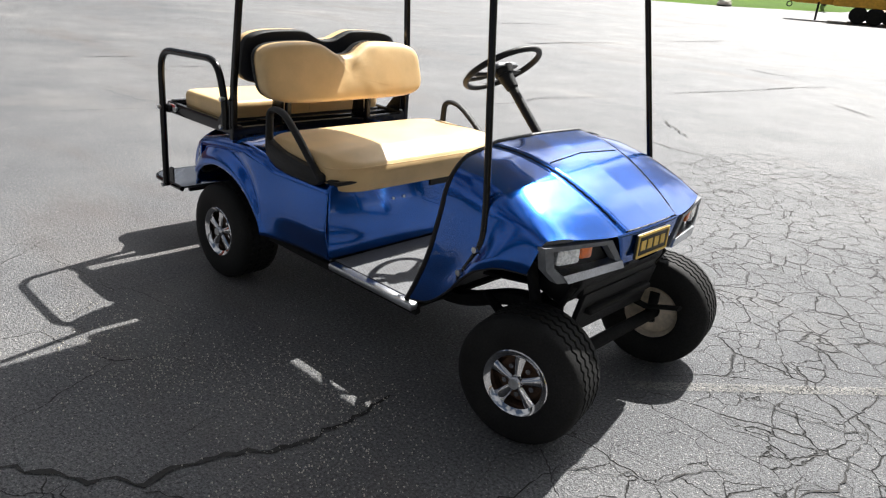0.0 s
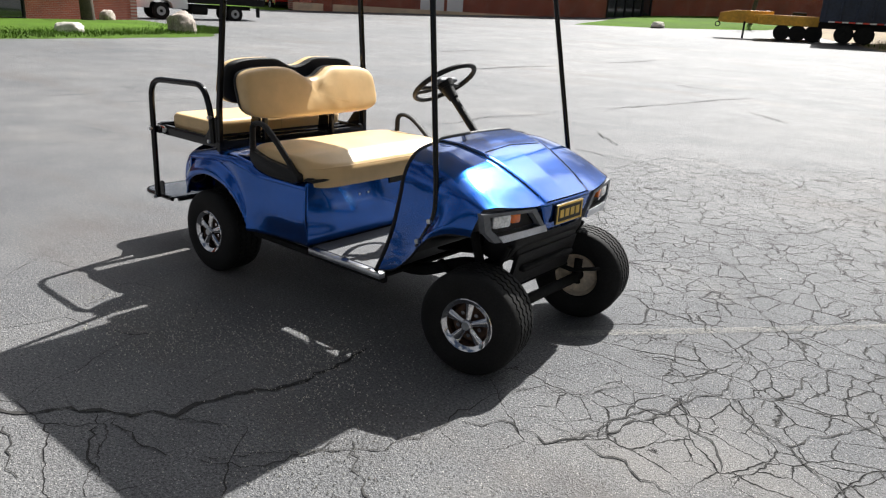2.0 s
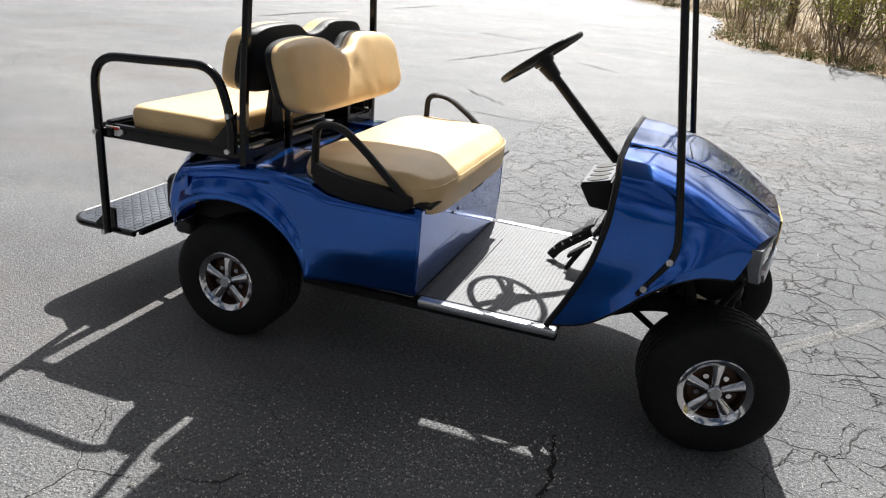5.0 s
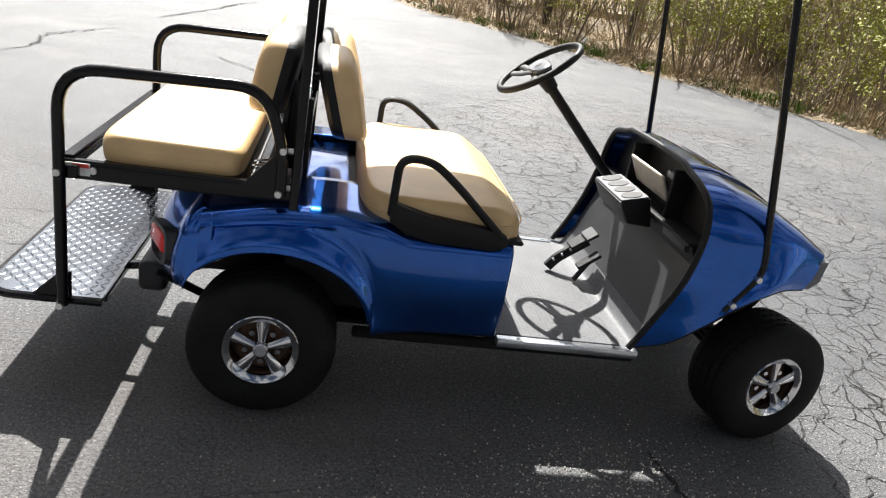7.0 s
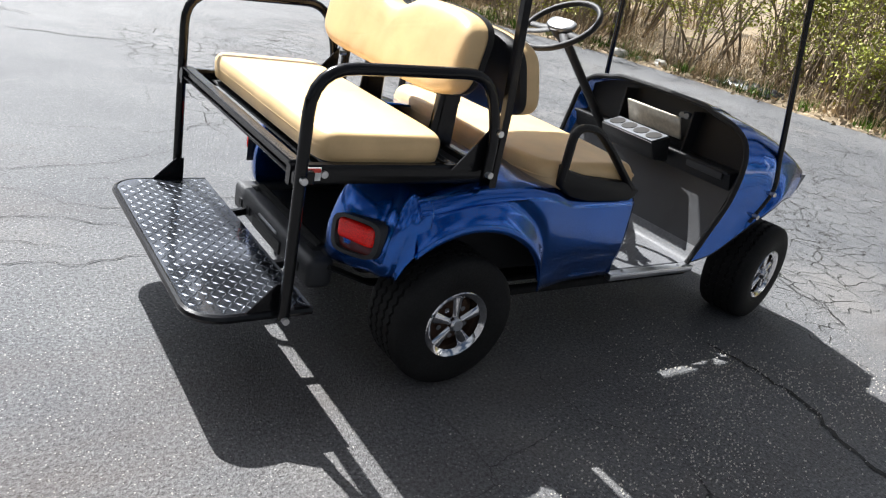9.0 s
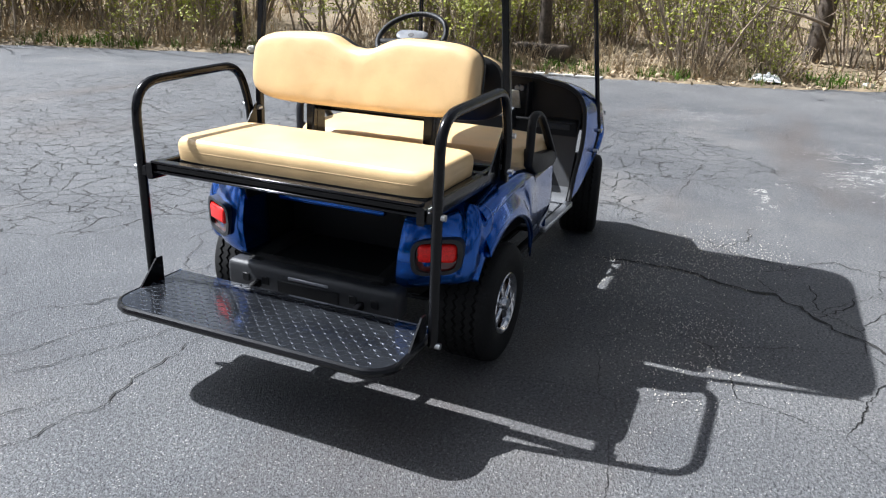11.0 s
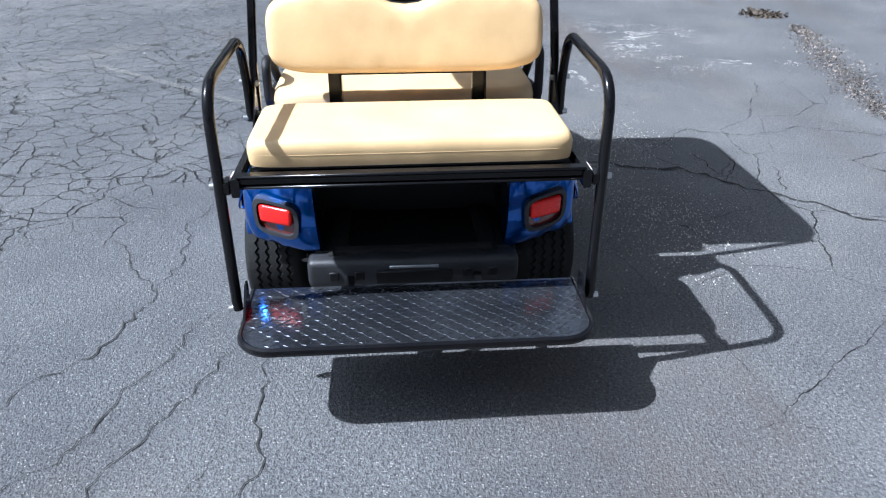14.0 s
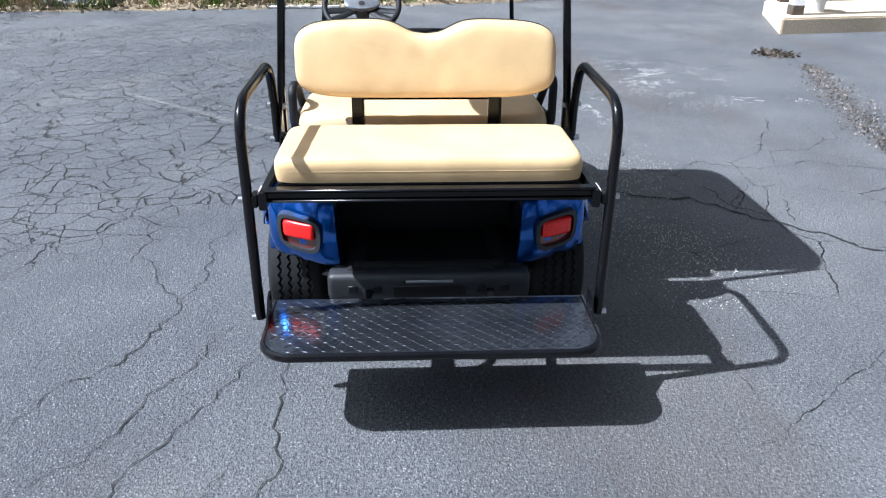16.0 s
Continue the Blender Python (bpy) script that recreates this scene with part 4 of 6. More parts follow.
# floor
part("floor_pan", box((0.93, 0, 0.272), (0.50, 0.93, 0.016), 0.004, 1), CHASSIS, cart)
mat_floor = part("floor_mat", box((0.925, 0, 0.2835), (0.46, 0.90, 0.007), 0.002, 1), MAT_FLOOR, cart, "grey dimpled rubber floor mat")
dv, df = [], []
for i in range(30):
    for j in range(58):
        cx, cy, z, r = 0.715 + i * 0.0145, -0.435 + j * 0.0152 + (0.0076 if i % 2 else 0), 0.287, 0.0042
        b = len(dv)
        dv += [(cx + r, cy, z), (cx, cy + r, z), (cx - r, cy, z), (cx, cy - r, z), (cx, cy, z + 0.0016)]
        df += [(b, b + 1, b + 4), (b + 1, b + 2, b + 4), (b + 2, b + 3, b + 4), (b + 3, b, b + 4)]
dm = new("mat_texture", raw("mat_texture", dv, df, MAT_FLOOR))
dm.parent = mat_floor
tagged(dm, kind="stuff")


def toe(u, v):
    y = lerp(-0.46, 0.46, v)
    x = curve([(0, 1.13), (0.2, 1.17), (0.4, 1.20), (1.0, 1.33)], u)
    z = curve([(0, 0.287), (0.2, 0.292), (0.4, 0.335), (1.0, 0.66)], u)
    return (x, y, z)


part("toe_curve", sheet(lambda u, v: toe(u * 0.45, v), 10, 2), MAT_FLOOR, cart)
part("toe_board", sheet(lambda u, v: toe(0.45 + u * 0.55, v), 10, 2), GREYPLASTIC, cart, "dark moulded toe board")


def sill(s):
    k = part("rocker_strip", box((0.945, s * 0.477, 0.276), (0.47, 0.036, 0.028), 0.006, 2), ALU, cart, "bright aluminium sill strip")
    part("rocker_under", box((0.72, s * 0.455, 0.252), (0.92, 0.03, 0.03), 0.006, 1), CHASSIS, cart)
    for x in (0.78, 1.10):
        part("sill_rivet", rod((x, s * 0.477, 0.288), (x, s * 0.477, 0.293), 0.006, 8), STEEL, k)


both(sill)

# front cowl
REAR = [(0.0, (1.285, 0.0, 0.866)), (0.2, (1.285, 0.22, 0.861)), (0.36, (1.283, 0.375, 0.840)), (0.46, (1.292, 0.458, 0.79)), (0.55, (1.290, 0.490, 0.71)), (0.7, (1.268, 0.498, 0.575)), (0.86, (1.205, 0.488, 0.41)), (1.0, (1.150, 0.486, 0.300))]
NOSE = [(0.0, (1.778, 0.0, 0.672)), (0.2, (1.772, 0.20, 0.672)), (0.36, (1.745, 0.36, 0.682)), (0.46, (1.720, 0.44, 0.692)), (0.55, (1.700, 0.487, 0.690)), (0.7, (1.685, 0.502, 0.660)), (0.86, (1.670, 0.505, 0.625)), (1.0, (1.655, 0.500, 0.592))]
TOP = [(0.0, 0.0), (0.25, 0.033), (0.5, 0.043), (0.75, 0.030), (1.0, 0.0)]
LOW = [(0.0, 0.300), (0.20, 0.330), (0.42, 0.415), (0.56, 0.490), (0.70, 0.545), (0.85, 0.570), (1.0, 0.572)]


def cowl_point(u, v):
    """u from the dash edge to the nose, v from the middle of the bonnet down to the wheel opening."""
    r = [curve([(a, p[k]) for a, p in REAR], v) for k in range(3)]
    n = [curve([(a, p[k]) for a, p in NOSE], v) for k in range(3)]
    x, y, z = (lerp(a, b, u) for a, b in zip(r, n))
    low = step(0.42, 1.0, v)
    z += curve(TOP, u) * (1 - step(0.45, 0.85, v))
    z += (curve(LOW, u) - lerp(0.300, 0.592, u)) * low
    y += 0.016 * math.sin(math.pi * u) * step(0.4, 0.6, v) + 0.034 * math.exp(-((u - 0.68) / 0.22) ** 2) * step(0.6, 0.95, v)
    # raised middle of the bonnet between the two seams
    seam = lerp(0.27, 0.17, u)
    z += 0.010 * (1 - step(seam - 0.012, seam + 0.012, abs(y))) * (1 - step(0.4, 0.5, v))
    return x, y, z


def cowl_side(s):
    return lambda u, v: (lambda p: (p[0], s * p[1], p[2]))(cowl_point(u, v))


cb = sheet(cowl_side(1), 60, 110)
sheet(cowl_side(-1), 60, 110, cb)
bmesh.ops.remove_doubles(cb, verts=cb.verts, dist=0.0004)
cowl = part("front_cowl", cb, PAINT, cart, "glossy blue moulded front cowl")


def seams(s):
    pts = []
    for i in range(30):
        u = lerp(0.02, 0.93, i / 29)
        y = lerp(0.27, 0.17, u)
        v = min((abs(cowl_point(u, k / 200)[1] - y), k / 200) for k in range(100))[1]
        p = cowl_point(u, v)
        pts.append((p[0], s * p[1], p[2] - 0.0004))
    part("bonnet_seam", tube(pts, 0.0036, 0.002, seg=6), PLASTIC, cowl, "black bonnet seam")
    rim = [cowl_point(0.0, k / 40) for k in range(41)]
    part("dash_edge", tube([(x - 0.004, s * (y - 0.004), z - 0.004) for x, y, z in rim], 0.011, seg=8, up=(1, 0, 0)), PLASTIC, cowl, "black dash edge trim")
    low = [cowl_point(k / 30, 1.0) for k in range(31)]
    part("wheel_lip", tube([(x, s * (y - 0.004), z) for x, y, z in low], 0.005, seg=6), PLASTIC, cowl)


both(seams)
fold = []
for i in range(25):
    k = -1 + 2 * i / 24
    p = cowl_point(0.36 + 0.04 * abs(k), abs(k) * 0.19)
    fold.append((p[0], math.copysign(p[1], k), p[2] + 0.001))
part("bonnet_fold", tube(fold, 0.002, 0.002, seg=6, up=(0, 0, 1)), PLASTIC, cowl)


# inside of the cowl: dash, bins, cup holder
def dash_back(u, v):
    y = lerp(-0.455, 0.455, v)
    k = 1 - (abs(y) / 0.455) ** 3
    return (1.345 + 0.01 * u, y, lerp(0.60, 0.785 + 0.075 * k, u))


dash = part("dash_panel", sheet(dash_back, 8, 24), PLASTIC, cart, "black moulded dash with open bins")
part("dash_shelf", box((1.31, 0, 0.655), (0.10, 0.90, 0.014), 0.004, 1), PLASTIC, dash)
for y in (-0.19, 0.19):
    part("bin_wall", box((1.32, y, 0.745), (0.08, 0.012, 0.17), 0.004, 1), PLASTIC, dash)
part("dash_lower", prism([(1.27, 0.66), (1.345, 0.66), (1.345, 0.56), (1.30, 0.585)], "y", -0.45, 0.45, 0.004), PLASTIC, dash)
holder = prism([(1.135, 0.680), (1.245, 0.708), (1.275, 0.60), (1.18, 0.605)], "y", -0.15, 0.15, 0.010)
hold = part("cup_holder", holder, PLASTIC, dash, "black four-cup holder with grey top")
face = Matrix.Translation((1.190, 0, 0.6965)) @ Matrix.Rotation(radians(-14.3), 4, "Y")
t = box((0, 0, 0), (0.10, 0.285, 0.004), 0.0015, 1)
bmesh.ops.transform(t, matrix=face, verts=t.verts)
part("holder_top", t, BEZEL, hold)
for i in range(4):
    c = face @ Vector((0, -0.105 + i * 0.070, 0))
    t = bmesh.new()
    bmesh.ops.create_cone(t, cap_ends=True, segments=20, radius1=0.030, radius2=0.030, depth=0.003)
    bmesh.ops.scale(t, vec=(1.25, 1, 1), verts=t.verts)
    bmesh.ops.transform(t, matrix=Matrix.Translation(c + Vector((0, 0, 0.003))) @ Matrix.Rotation(radians(-14.3), 4, "Y"), verts=t.verts)
    part("cup_hole", t, INK, hold)
radio = part("gauge_plate", box((1.288, 0.0, 0.745), (0.012, 0.30, 0.105), 0.004, 1, m=Matrix.Rotation(radians(-28), 4, "Y")), BEIGEPLATE, dash, "dull beige slotted metal plate")
for i in range(4):
    part("plate_slot", box((1.274 + 0.0095 * i, 0.0, 0.775 - 0.018 * i), (0.003, 0.24, 0.004), 0.0, m=Matrix.Rotation(radians(-28), 4, "Y")), INK, radio)
for y in (-0.13, -0.155):
    part("key_switch", rod((1.29, y, 0.80), (1.335, y, 0.80), 0.013, 12), BEZEL, dash)
part("glove_tray", prism([(1.27, 0.62), (1.34, 0.62), (1.34, 0.66), (1.262, 0.66)], "y", -0.42, -0.24, 0.004), GREYPLASTIC, dash)

# pedals
ped = bmesh.new()
tube(round_path([(1.03, 0.13, 0.302), (1.06, 0.13, 0.345), (1.17, 0.13, 0.43)], 0.03), 0.018, 0.012, bm=ped, square=True)
brake = part("brake_pedal", ped, PLASTIC, cart, "black pedal arm with bright rivets")
part("pedal_pad", box((1.135, 0.13, 0.425), (0.09, 0.075, 0.014), 0.004, 1, m=Matrix.Rotation(radians(-38), 4, "Y")), PLASTIC, brake)
part("parking_latch", box((1.165, 0.115, 0.462), (0.05, 0.09, 0.012), 0.003, 1, m=Matrix.Rotation(radians(-38), 4, "Y")), GREYPLASTIC, brake)
for k in range(4):
    part("pedal_rivet", rod((1.045 + 0.03 * k, 0.11, 0.34 + 0.023 * k), (1.045 + 0.03 * k - 0.006, 0.11, 0.348 + 0.023 * k), 0.004, 6), STEEL, brake)
acc = part("accelerator_pedal", box((1.15, 0.03, 0.385), (0.10, 0.05, 0.014), 0.004, 1, m=Matrix.Rotation(radians(-40), 4, "Y")), PLASTIC, cart)
part("pedal_arm", rod((1.11, 0.03, 0.30), (1.16, 0.03, 0.39), 0.01, 8), PLASTIC, acc)

# steering
SC, SN = Vector((0.866, 0.258, 1.040)), Vector((-0.60, 0, 0.80)).normalized()
basis = SN.to_track_quat("Z", "Y").to_matrix()
bx, by = (basis @ Vector((1, 0, 0))), (basis @ Vector((0, 1, 0)))


def on_wheel(r, a, h=0.0):
    return SC + bx * (r * math.cos(a)) + by * (r * math.sin(a)) + SN * h


sw = part("steering_wheel", tube([on_wheel(0.163, 2 * math.pi * i / 48) for i in range(48)], 0.0125, seg=10, closed=True, up=SN), PLASTIC, cart, "black two-spoke steering wheel")
hubm = rod(SC - SN * 0.030, SC + SN * 0.004, 0.040, 20, r2=0.044)
part("wheel_hub", hubm, PLASTIC, sw)
fwd = math.atan2(by.dot(Vector((0, 1, 0))), bx.dot(Vector((0, 1, 0))))
for a in (fwd + 0.25, fwd + math.pi - 0.25, fwd + 0.25 + 0.35, fwd + math.pi - 0.25 - 0.35):
    part("spoke", tube([on_wheel(0.03, a, -0.012), on_wheel(0.10, a, -0.010), on_wheel(0.158, a)], 0.017, 0.006, seg=8, up=SN), PLASTIC, sw)
padb = bmesh.new()
pad_ring = []
for i in range(32):
    a = 2 * math.pi * i / 32
    side, fore = 0.078 * math.copysign(abs(math.cos(a)) ** 0.75, math.cos(a)), 0.036 * math.copysign(abs(math.sin(a)) ** 0.8, math.sin(a))
    pad_ring.append((side, fore - 0.010 * (side / 0.078) ** 2))
pad_rows = [[padb.verts.new(on_wheel(math.hypot(p, q) * k, math.atan2(q, p) + fwd, h)) for p, q in pad_ring] for k, h in ((1.0, -0.004), (1.0, 0.006), (0.9, 0.011))]
for r1, r2 in zip(pad_rows, pad_rows[1:]):
    for i in range(32):
        padb.faces.new((r1[i], r1[(i + 1) % 32], r2[(i + 1) % 32], r2[i]))
padb.faces.new(pad_rows[-1])
padb.faces.new(pad_rows[0][::-1])
part("hub_pad", padb, BEZEL, sw, "pale grey hub pad across the spokes")
part("hub_badge", rod(SC + SN * 0.010, SC + SN * 0.0125, 0.014, 16), INK, sw)
col = rod(SC - SN * 0.03, (1.265, 0.258, 0.635), 0.019, 14)
rod(SC - SN * 0.03, SC - SN * 0.075 + Vector((0.02, 0, -0.01)), 0.034, 14, col, r2=0.026)
part("steering_column", col, PLASTIC, cart)


# front struts
def strut(s):
    k = part("front_strut", tube(round_path([(1.405, s * 0.516, 0.475), (1.492, s * 0.522, 0.618), (1.478, s * 0.505, 0.72), (1.325, s * 0.425, 1.62)], 0.05), 0.0115, 0.0115, seg=10), BLACK, cart, "black bent roof strut")
    for x, z in ((1.475, 0.60), (1.418, 0.505)):
        part("strut_bolt", rod((x, s * 0.50, z), (x, s * 0.541, z), 0.010, 10), STEEL, k)


both(strut)


# roof
def roof(u, v):
    a = u * 2 * math.pi
    ca, sa = math.cos(a), math.sin(a)
    px, py = math.copysign(abs(ca) ** 0.22, ca), math.copysign(abs(sa) ** 0.22, sa)
    r = min(1.0, v / 0.8)
    z = 1.635 + 0.02 * (1 - r ** 4) - (0.045 * (v - 0.8) / 0.2 if v > 0.8 else 0)
    return (0.725 + px * 0.68 * r, py * 0.512 * r, z)


rb = sheet(roof, 96, 20)
bmesh.ops.remove_doubles(rb, verts=rb.verts, dist=0.0005)
thicken(part("roof", rb, ROOFTAN, cart, "pale moulded roof panel"), 0.006)


# nose: badge panel, headlamp bezels, under-bumper
def nose_panel(u, v):
    y = lerp(-0.205, 0.205, v)
    z = lerp(0.674, 0.548, u)
    return (1.777 - 0.012 * u - 0.15 * y * y + 0.006 * math.sin(math.pi * u), y * (1 - 0.30 * u), z)


thicken(part("nose_panel", sheet(nose_panel, 8, 20), PAINT, cowl), 0.006)
plate = part("number_badge", box((1.784, 0, 0.617), (0.010, 0.21, 0.085), 0.004, 2), INK, cowl, "gold and black badge plate on the nose")
part("badge_border", frame_ring([(-0.102, 0.577), (0.102, 0.577), (0.102, 0.657), (-0.102, 0.657)], [(-0.094, 0.585), (0.094, 0.585), (0.094, 0.649), (-0.094, 0.649)], "x", 1.787, 1.7915), GOLD, plate)
for i in range(4):
    part("badge_mark", box((1.7895, -0.063 + i * 0.042, 0.617), (0.004, 0.029, 0.034), 0.001, 1), GOLD, plate)


def headlamp(s):
    P = [(0.505, 0.672), (0.235, 0.664), (0.150, 0.562), (0.365, 0.548), (0.440, 0.552), (0.490, 0.600)]
    cy = sum(p[0] for p in P) / 6
    cz = sum(p[1] for p in P) / 6

    def bend(bm):
        for v in bm.verts:
            v.co.x -= 0.30 * max(0, abs(v.co.y) - 0.17) ** 1.35
        return bm
    I = [(cy + (y - cy) * 0.80 - 0.004, cz + (z - cz) * 0.72 + 0.006) for y, z in P]
    bez = part("headlamp_bezel", bend(frame_ring([(s * y, z) for y, z in P], [(s * y, z) for y, z in I], "x", 1.750, 1.778)), BEZEL, cowl, "grey headlamp bezel")
    part("lamp_recess", bend(prism([(s * (cy + (y - cy) * 0.85), cz + (z - cz) * 0.8) for y, z in P], "x", 1.728, 1.742)), INK, bez)
    part("headlamp", bend(box((1.762, s * 0.405, 0.632), (0.03, 0.085, 0.052), 0.010, 3)), LENS, bez, "clear headlamp")
    part("indicator", bend(box((1.762, s * 0.335, 0.638), (0.026, 0.045, 0.042), 0.008, 2)), AMBER, bez, "amber indicator")
    part("bezel_lip", bend(prism([(s * 0.178, 0.590), (s * 0.430, 0.578), (s * 0.405, 0.549), (s * 0.160, 0.561)], "x", 1.742, 1.786)), ALU, bez)


both(headlamp)
ub = prism([(1.715, 0.552), (1.58, 0.552), (1.53, 0.43), (1.63, 0.40), (1.67, 0.425), (1.71, 0.49)], "y", -0.27, 0.27, 0.012)
under = part("front_valance", ub, PLASTIC, cart, "black front valance")
part("valance_step", box((1.675, 0, 0.462), (0.06, 0.48, 0.05), 0.012, 2), PLASTIC, under)
part("valance_skirt", prism([(1.655, 0.30), (1.675, 0.30), (1.712, 0.455), (1.69, 0.455)], "y", -0.235, 0.235, 0.004), PLASTIC, under)
part("axle_guard", box((1.70, 0, 0.385), (0.04, 0.40, 0.025), 0.006, 1), CHASSIS, under)
for y in (-0.12, 0.18):
    part("valance_screw", rod((1.708, y, 0.535), (1.722, y, 0.535), 0.006, 8), STEEL, under)
for y in (-0.27, 0.27):
    part("front_bracket", rod((1.60, y, 0.30), (1.70, y * 1.1, 0.50), 0.010, 8), CHASSIS, cart)


# wheels: chrome five-spoke rims on treaded tyres, built once
def tyre_mesh():
    R, W = 0.218, 0.102
    prof = [(-0.082, 0.104), (-0.094, 0.112), (-0.101, 0.135), (-0.102, 0.165), (-0.097, 0.190), (-0.088, 0.2065), (-0.079, 0.2130)]
    for g in (-0.050, -0.017, 0.017, 0.050):
        prof += [(g - 0.0058, 0.2165), (g - 0.0032, 0.2085), (g + 0.0032, 0.2085), (g + 0.0058, 0.2165)]
    prof += [(-y, r) for y, r in reversed(prof[:7])]
    tread = {j for j in range(7, 23)}

    def wob(a, j):
        if j not in tread:
            return 0.0
        k = (a / (2 * math.pi) * 44) % 1
        return 0.0052 * (abs(2 * k - 1) * 2 - 1)
    return lathe(prof, 176, wob)


def chrome_rim():
    bm = lathe([(-0.082, 0.104), (-0.090, 0.108), (-0.094, 0.112), (-0.097, 0.109), (-0.094, 0.102), (-0.086, 0.090), (-0.070, 0.087), (-0.050, 0.090), (-0.02, 0.093), (0.05, 0.096), (0.082, 0.104)], 56)
    return bm


rimm = part("wheel", chrome_rim(), CHROME, cart, "chrome five-spoke wheel")
part("tyre", tyre_mesh(), RUBBER, rimm, "black rubber tyre with zigzag tread", angle=30)
for i in range(5):
    a = 2 * math.pi * i / 5 + math.pi / 2

    def spoke_pt(u, v):
        r = lerp(0.022, 0.091, u)
        w = lerp(0.011, 0.021, u ** 1.2) * (2 * v - 1)
        y = -0.088 + 0.004 * u + 0.009 * (2 * v - 1) ** 2
        return (r * math.cos(a) - w * math.sin(a), y, r * math.sin(a) + w * math.cos(a))
    part("spoke", sheet(spoke_pt, 8, 6), CHROME, rimm)
    b = a + math.pi / 5
    part("lug_nut", rod((0.050 * math.cos(b), -0.052, 0.050 * math.sin(b)), (0.050 * math.cos(b), -0.070, 0.050 * math.sin(b)), 0.009, 6), CHROME, rimm)
part("brake_drum", lathe([(-0.050, 0.0005), (-0.050, 0.075), (-0.035, 0.090), (0.0, 0.092)], 32), RUST, rimm, "rusty brown drum behind the spokes")
cap = lathe([(-0.100, 0.0005), (-0.100, 0.018), (-0.097, 0.0215), (-0.092, 0.0235), (-0.070, 0.026)], 32)
part("hub_cap", cap, CHROME, rimm)
part("cap_disc", rod((0, -0.100, 0), (0, -0.1025, 0), 0.0165, 20), SILVERTRIM, rimm)
part("rim_back", lathe([(0.06, 0.03), (0.045, 0.06), (0.05, 0.092), (0.075, 0.096), (0.084, 0.104)], 40), CREAM, rimm, "dull cream inner wheel face")
rimm.matrix_basis = pose(0, -0.466, 0.2165)


def wheel_copy(m):
    made = {}
    for o in (rimm, *rimm.children):
        c = o.copy()
        scene.collection.objects.link(c)
        c.parent = cart if o is rimm else made[rimm]
        made[o] = c
    made[rimm].matrix_basis = m


wheel_copy(pose(0, 0.466, 0.2165, 0, 0, 180))
wheel_copy(pose(1.658, -0.425, 0.2165, 0, 0, 11))
wheel_copy(pose(1.658, 0.425, 0.2165, 0, 0, 191))

# ---------------------------------------------------------------- verge and woods
EDGE = [(-13, 56), (-9.5, 46), (-4.3, 37.5), (1.1, 29), (1.4, 19.5), (3.9, 15.3), (5.7, 12.2), (7.3, 9.6), (8.6, 7.2), (9.0, 4.2), (9.5, 1.4), (10.6, -2.0), (13.6, -6.6), (17.5, -11), (24, -17)]


def edge_at(s):
    """A place on the line where the asphalt meets the verge, and the way into the woods; s from 0 to 1."""
    k = min(len(EDGE) - 1.0001, max(0.0, s * (len(EDGE) - 1)))
    i = int(k)
    f = k - i
    p = [Vector(EDGE[max(0, min(len(EDGE) - 1, i + d))]) for d in (-1, 0, 1, 2)]
    q = 0.5 * (2 * p[1] + (p[2] - p[0]) * f + (2 * p[0] - 5 * p[1] + 4 * p[2] - p[3]) * f * f + (3 * p[1] - p[0] - 3 * p[2] + p[3]) * f ** 3)
    d = (p[2] - p[1]).normalized()
    return q, Vector((-d.y, d.x))


def bank(x, y, d):
    """The height of the litter-covered bank at a depth d behind the asphalt's edge."""
    return rise(x, min(y, 64)) + 0.03 * step(0, 0.3, d) + 0.42 * step(0.3, 5.0, d) + 1.5 * step(5.0, 26.0, d) + 0.07 * noise.noise(Vector((x * 0.9, y * 0.9, 0))) * step(0.1, 1.2, d)


vs, fs = [], []
NS, ND = 420, 30
for i in range(NS + 1):
    q, n = edge_at(i / NS)
    for j in range(ND + 1):
        d = 30 * (j / ND) ** 2.4
        w = q + n * (d + 0.22 * noise.noise(Vector((q.x * 1.7, q.y * 1.7, 5))) * (1 - step(0, 2, d)) - 0.05)
        vs.append((w.x, w.y, bank(w.x, w.y, d) + (0.004 if j else -0.01)))
        if i and j:
            a = i * (ND + 1) + j
            fs.append((a, a - 1, a - ND - 2, a - ND - 1))
tagged(new("verge", raw("verge", vs, fs, LITTER, True)), "brown leaf litter bank under bare shrubs at the lot's edge", "verge", kind="structure")

rng = random.Random(11)


def stem_mesh(vs, fs, path, r0, r1, sides=4):
    b = len(vs)
    for i, p in enumerate(path):
        d = (path[min(i + 1, len(path) - 1)] - path[max(i - 1, 0)]).normalized()
        u = d.orthogonal().normalized()
        v = d.cross(u)
        r = lerp(r0, r1, i / (len(path) - 1))
        for k in range(sides):
            a = 2 * math.pi * k / sides
            vs.append(p + u * (r * math.cos(a)) + v * (r * math.sin(a)))
        if i:
            for k in range(sides):
                o = b + (i - 1) * sides
                fs.append((o + k, o + (k + 1) % sides, o + sides + (k + 1) % sides, o + sides + k))


def wander(rng, start, way, length, n, bend):
    p, d = Vector(start), Vector(way).normalized()
    out = [p.copy()]
    for _ in range(n):
        d = (d + Vector((rng.uniform(-bend, bend), rng.uniform(-bend, bend), rng.uniform(-bend * 0.4, bend * 0.6)))).normalized()
        p = p + d * (length / n)
        out.append(p.copy())
    return out


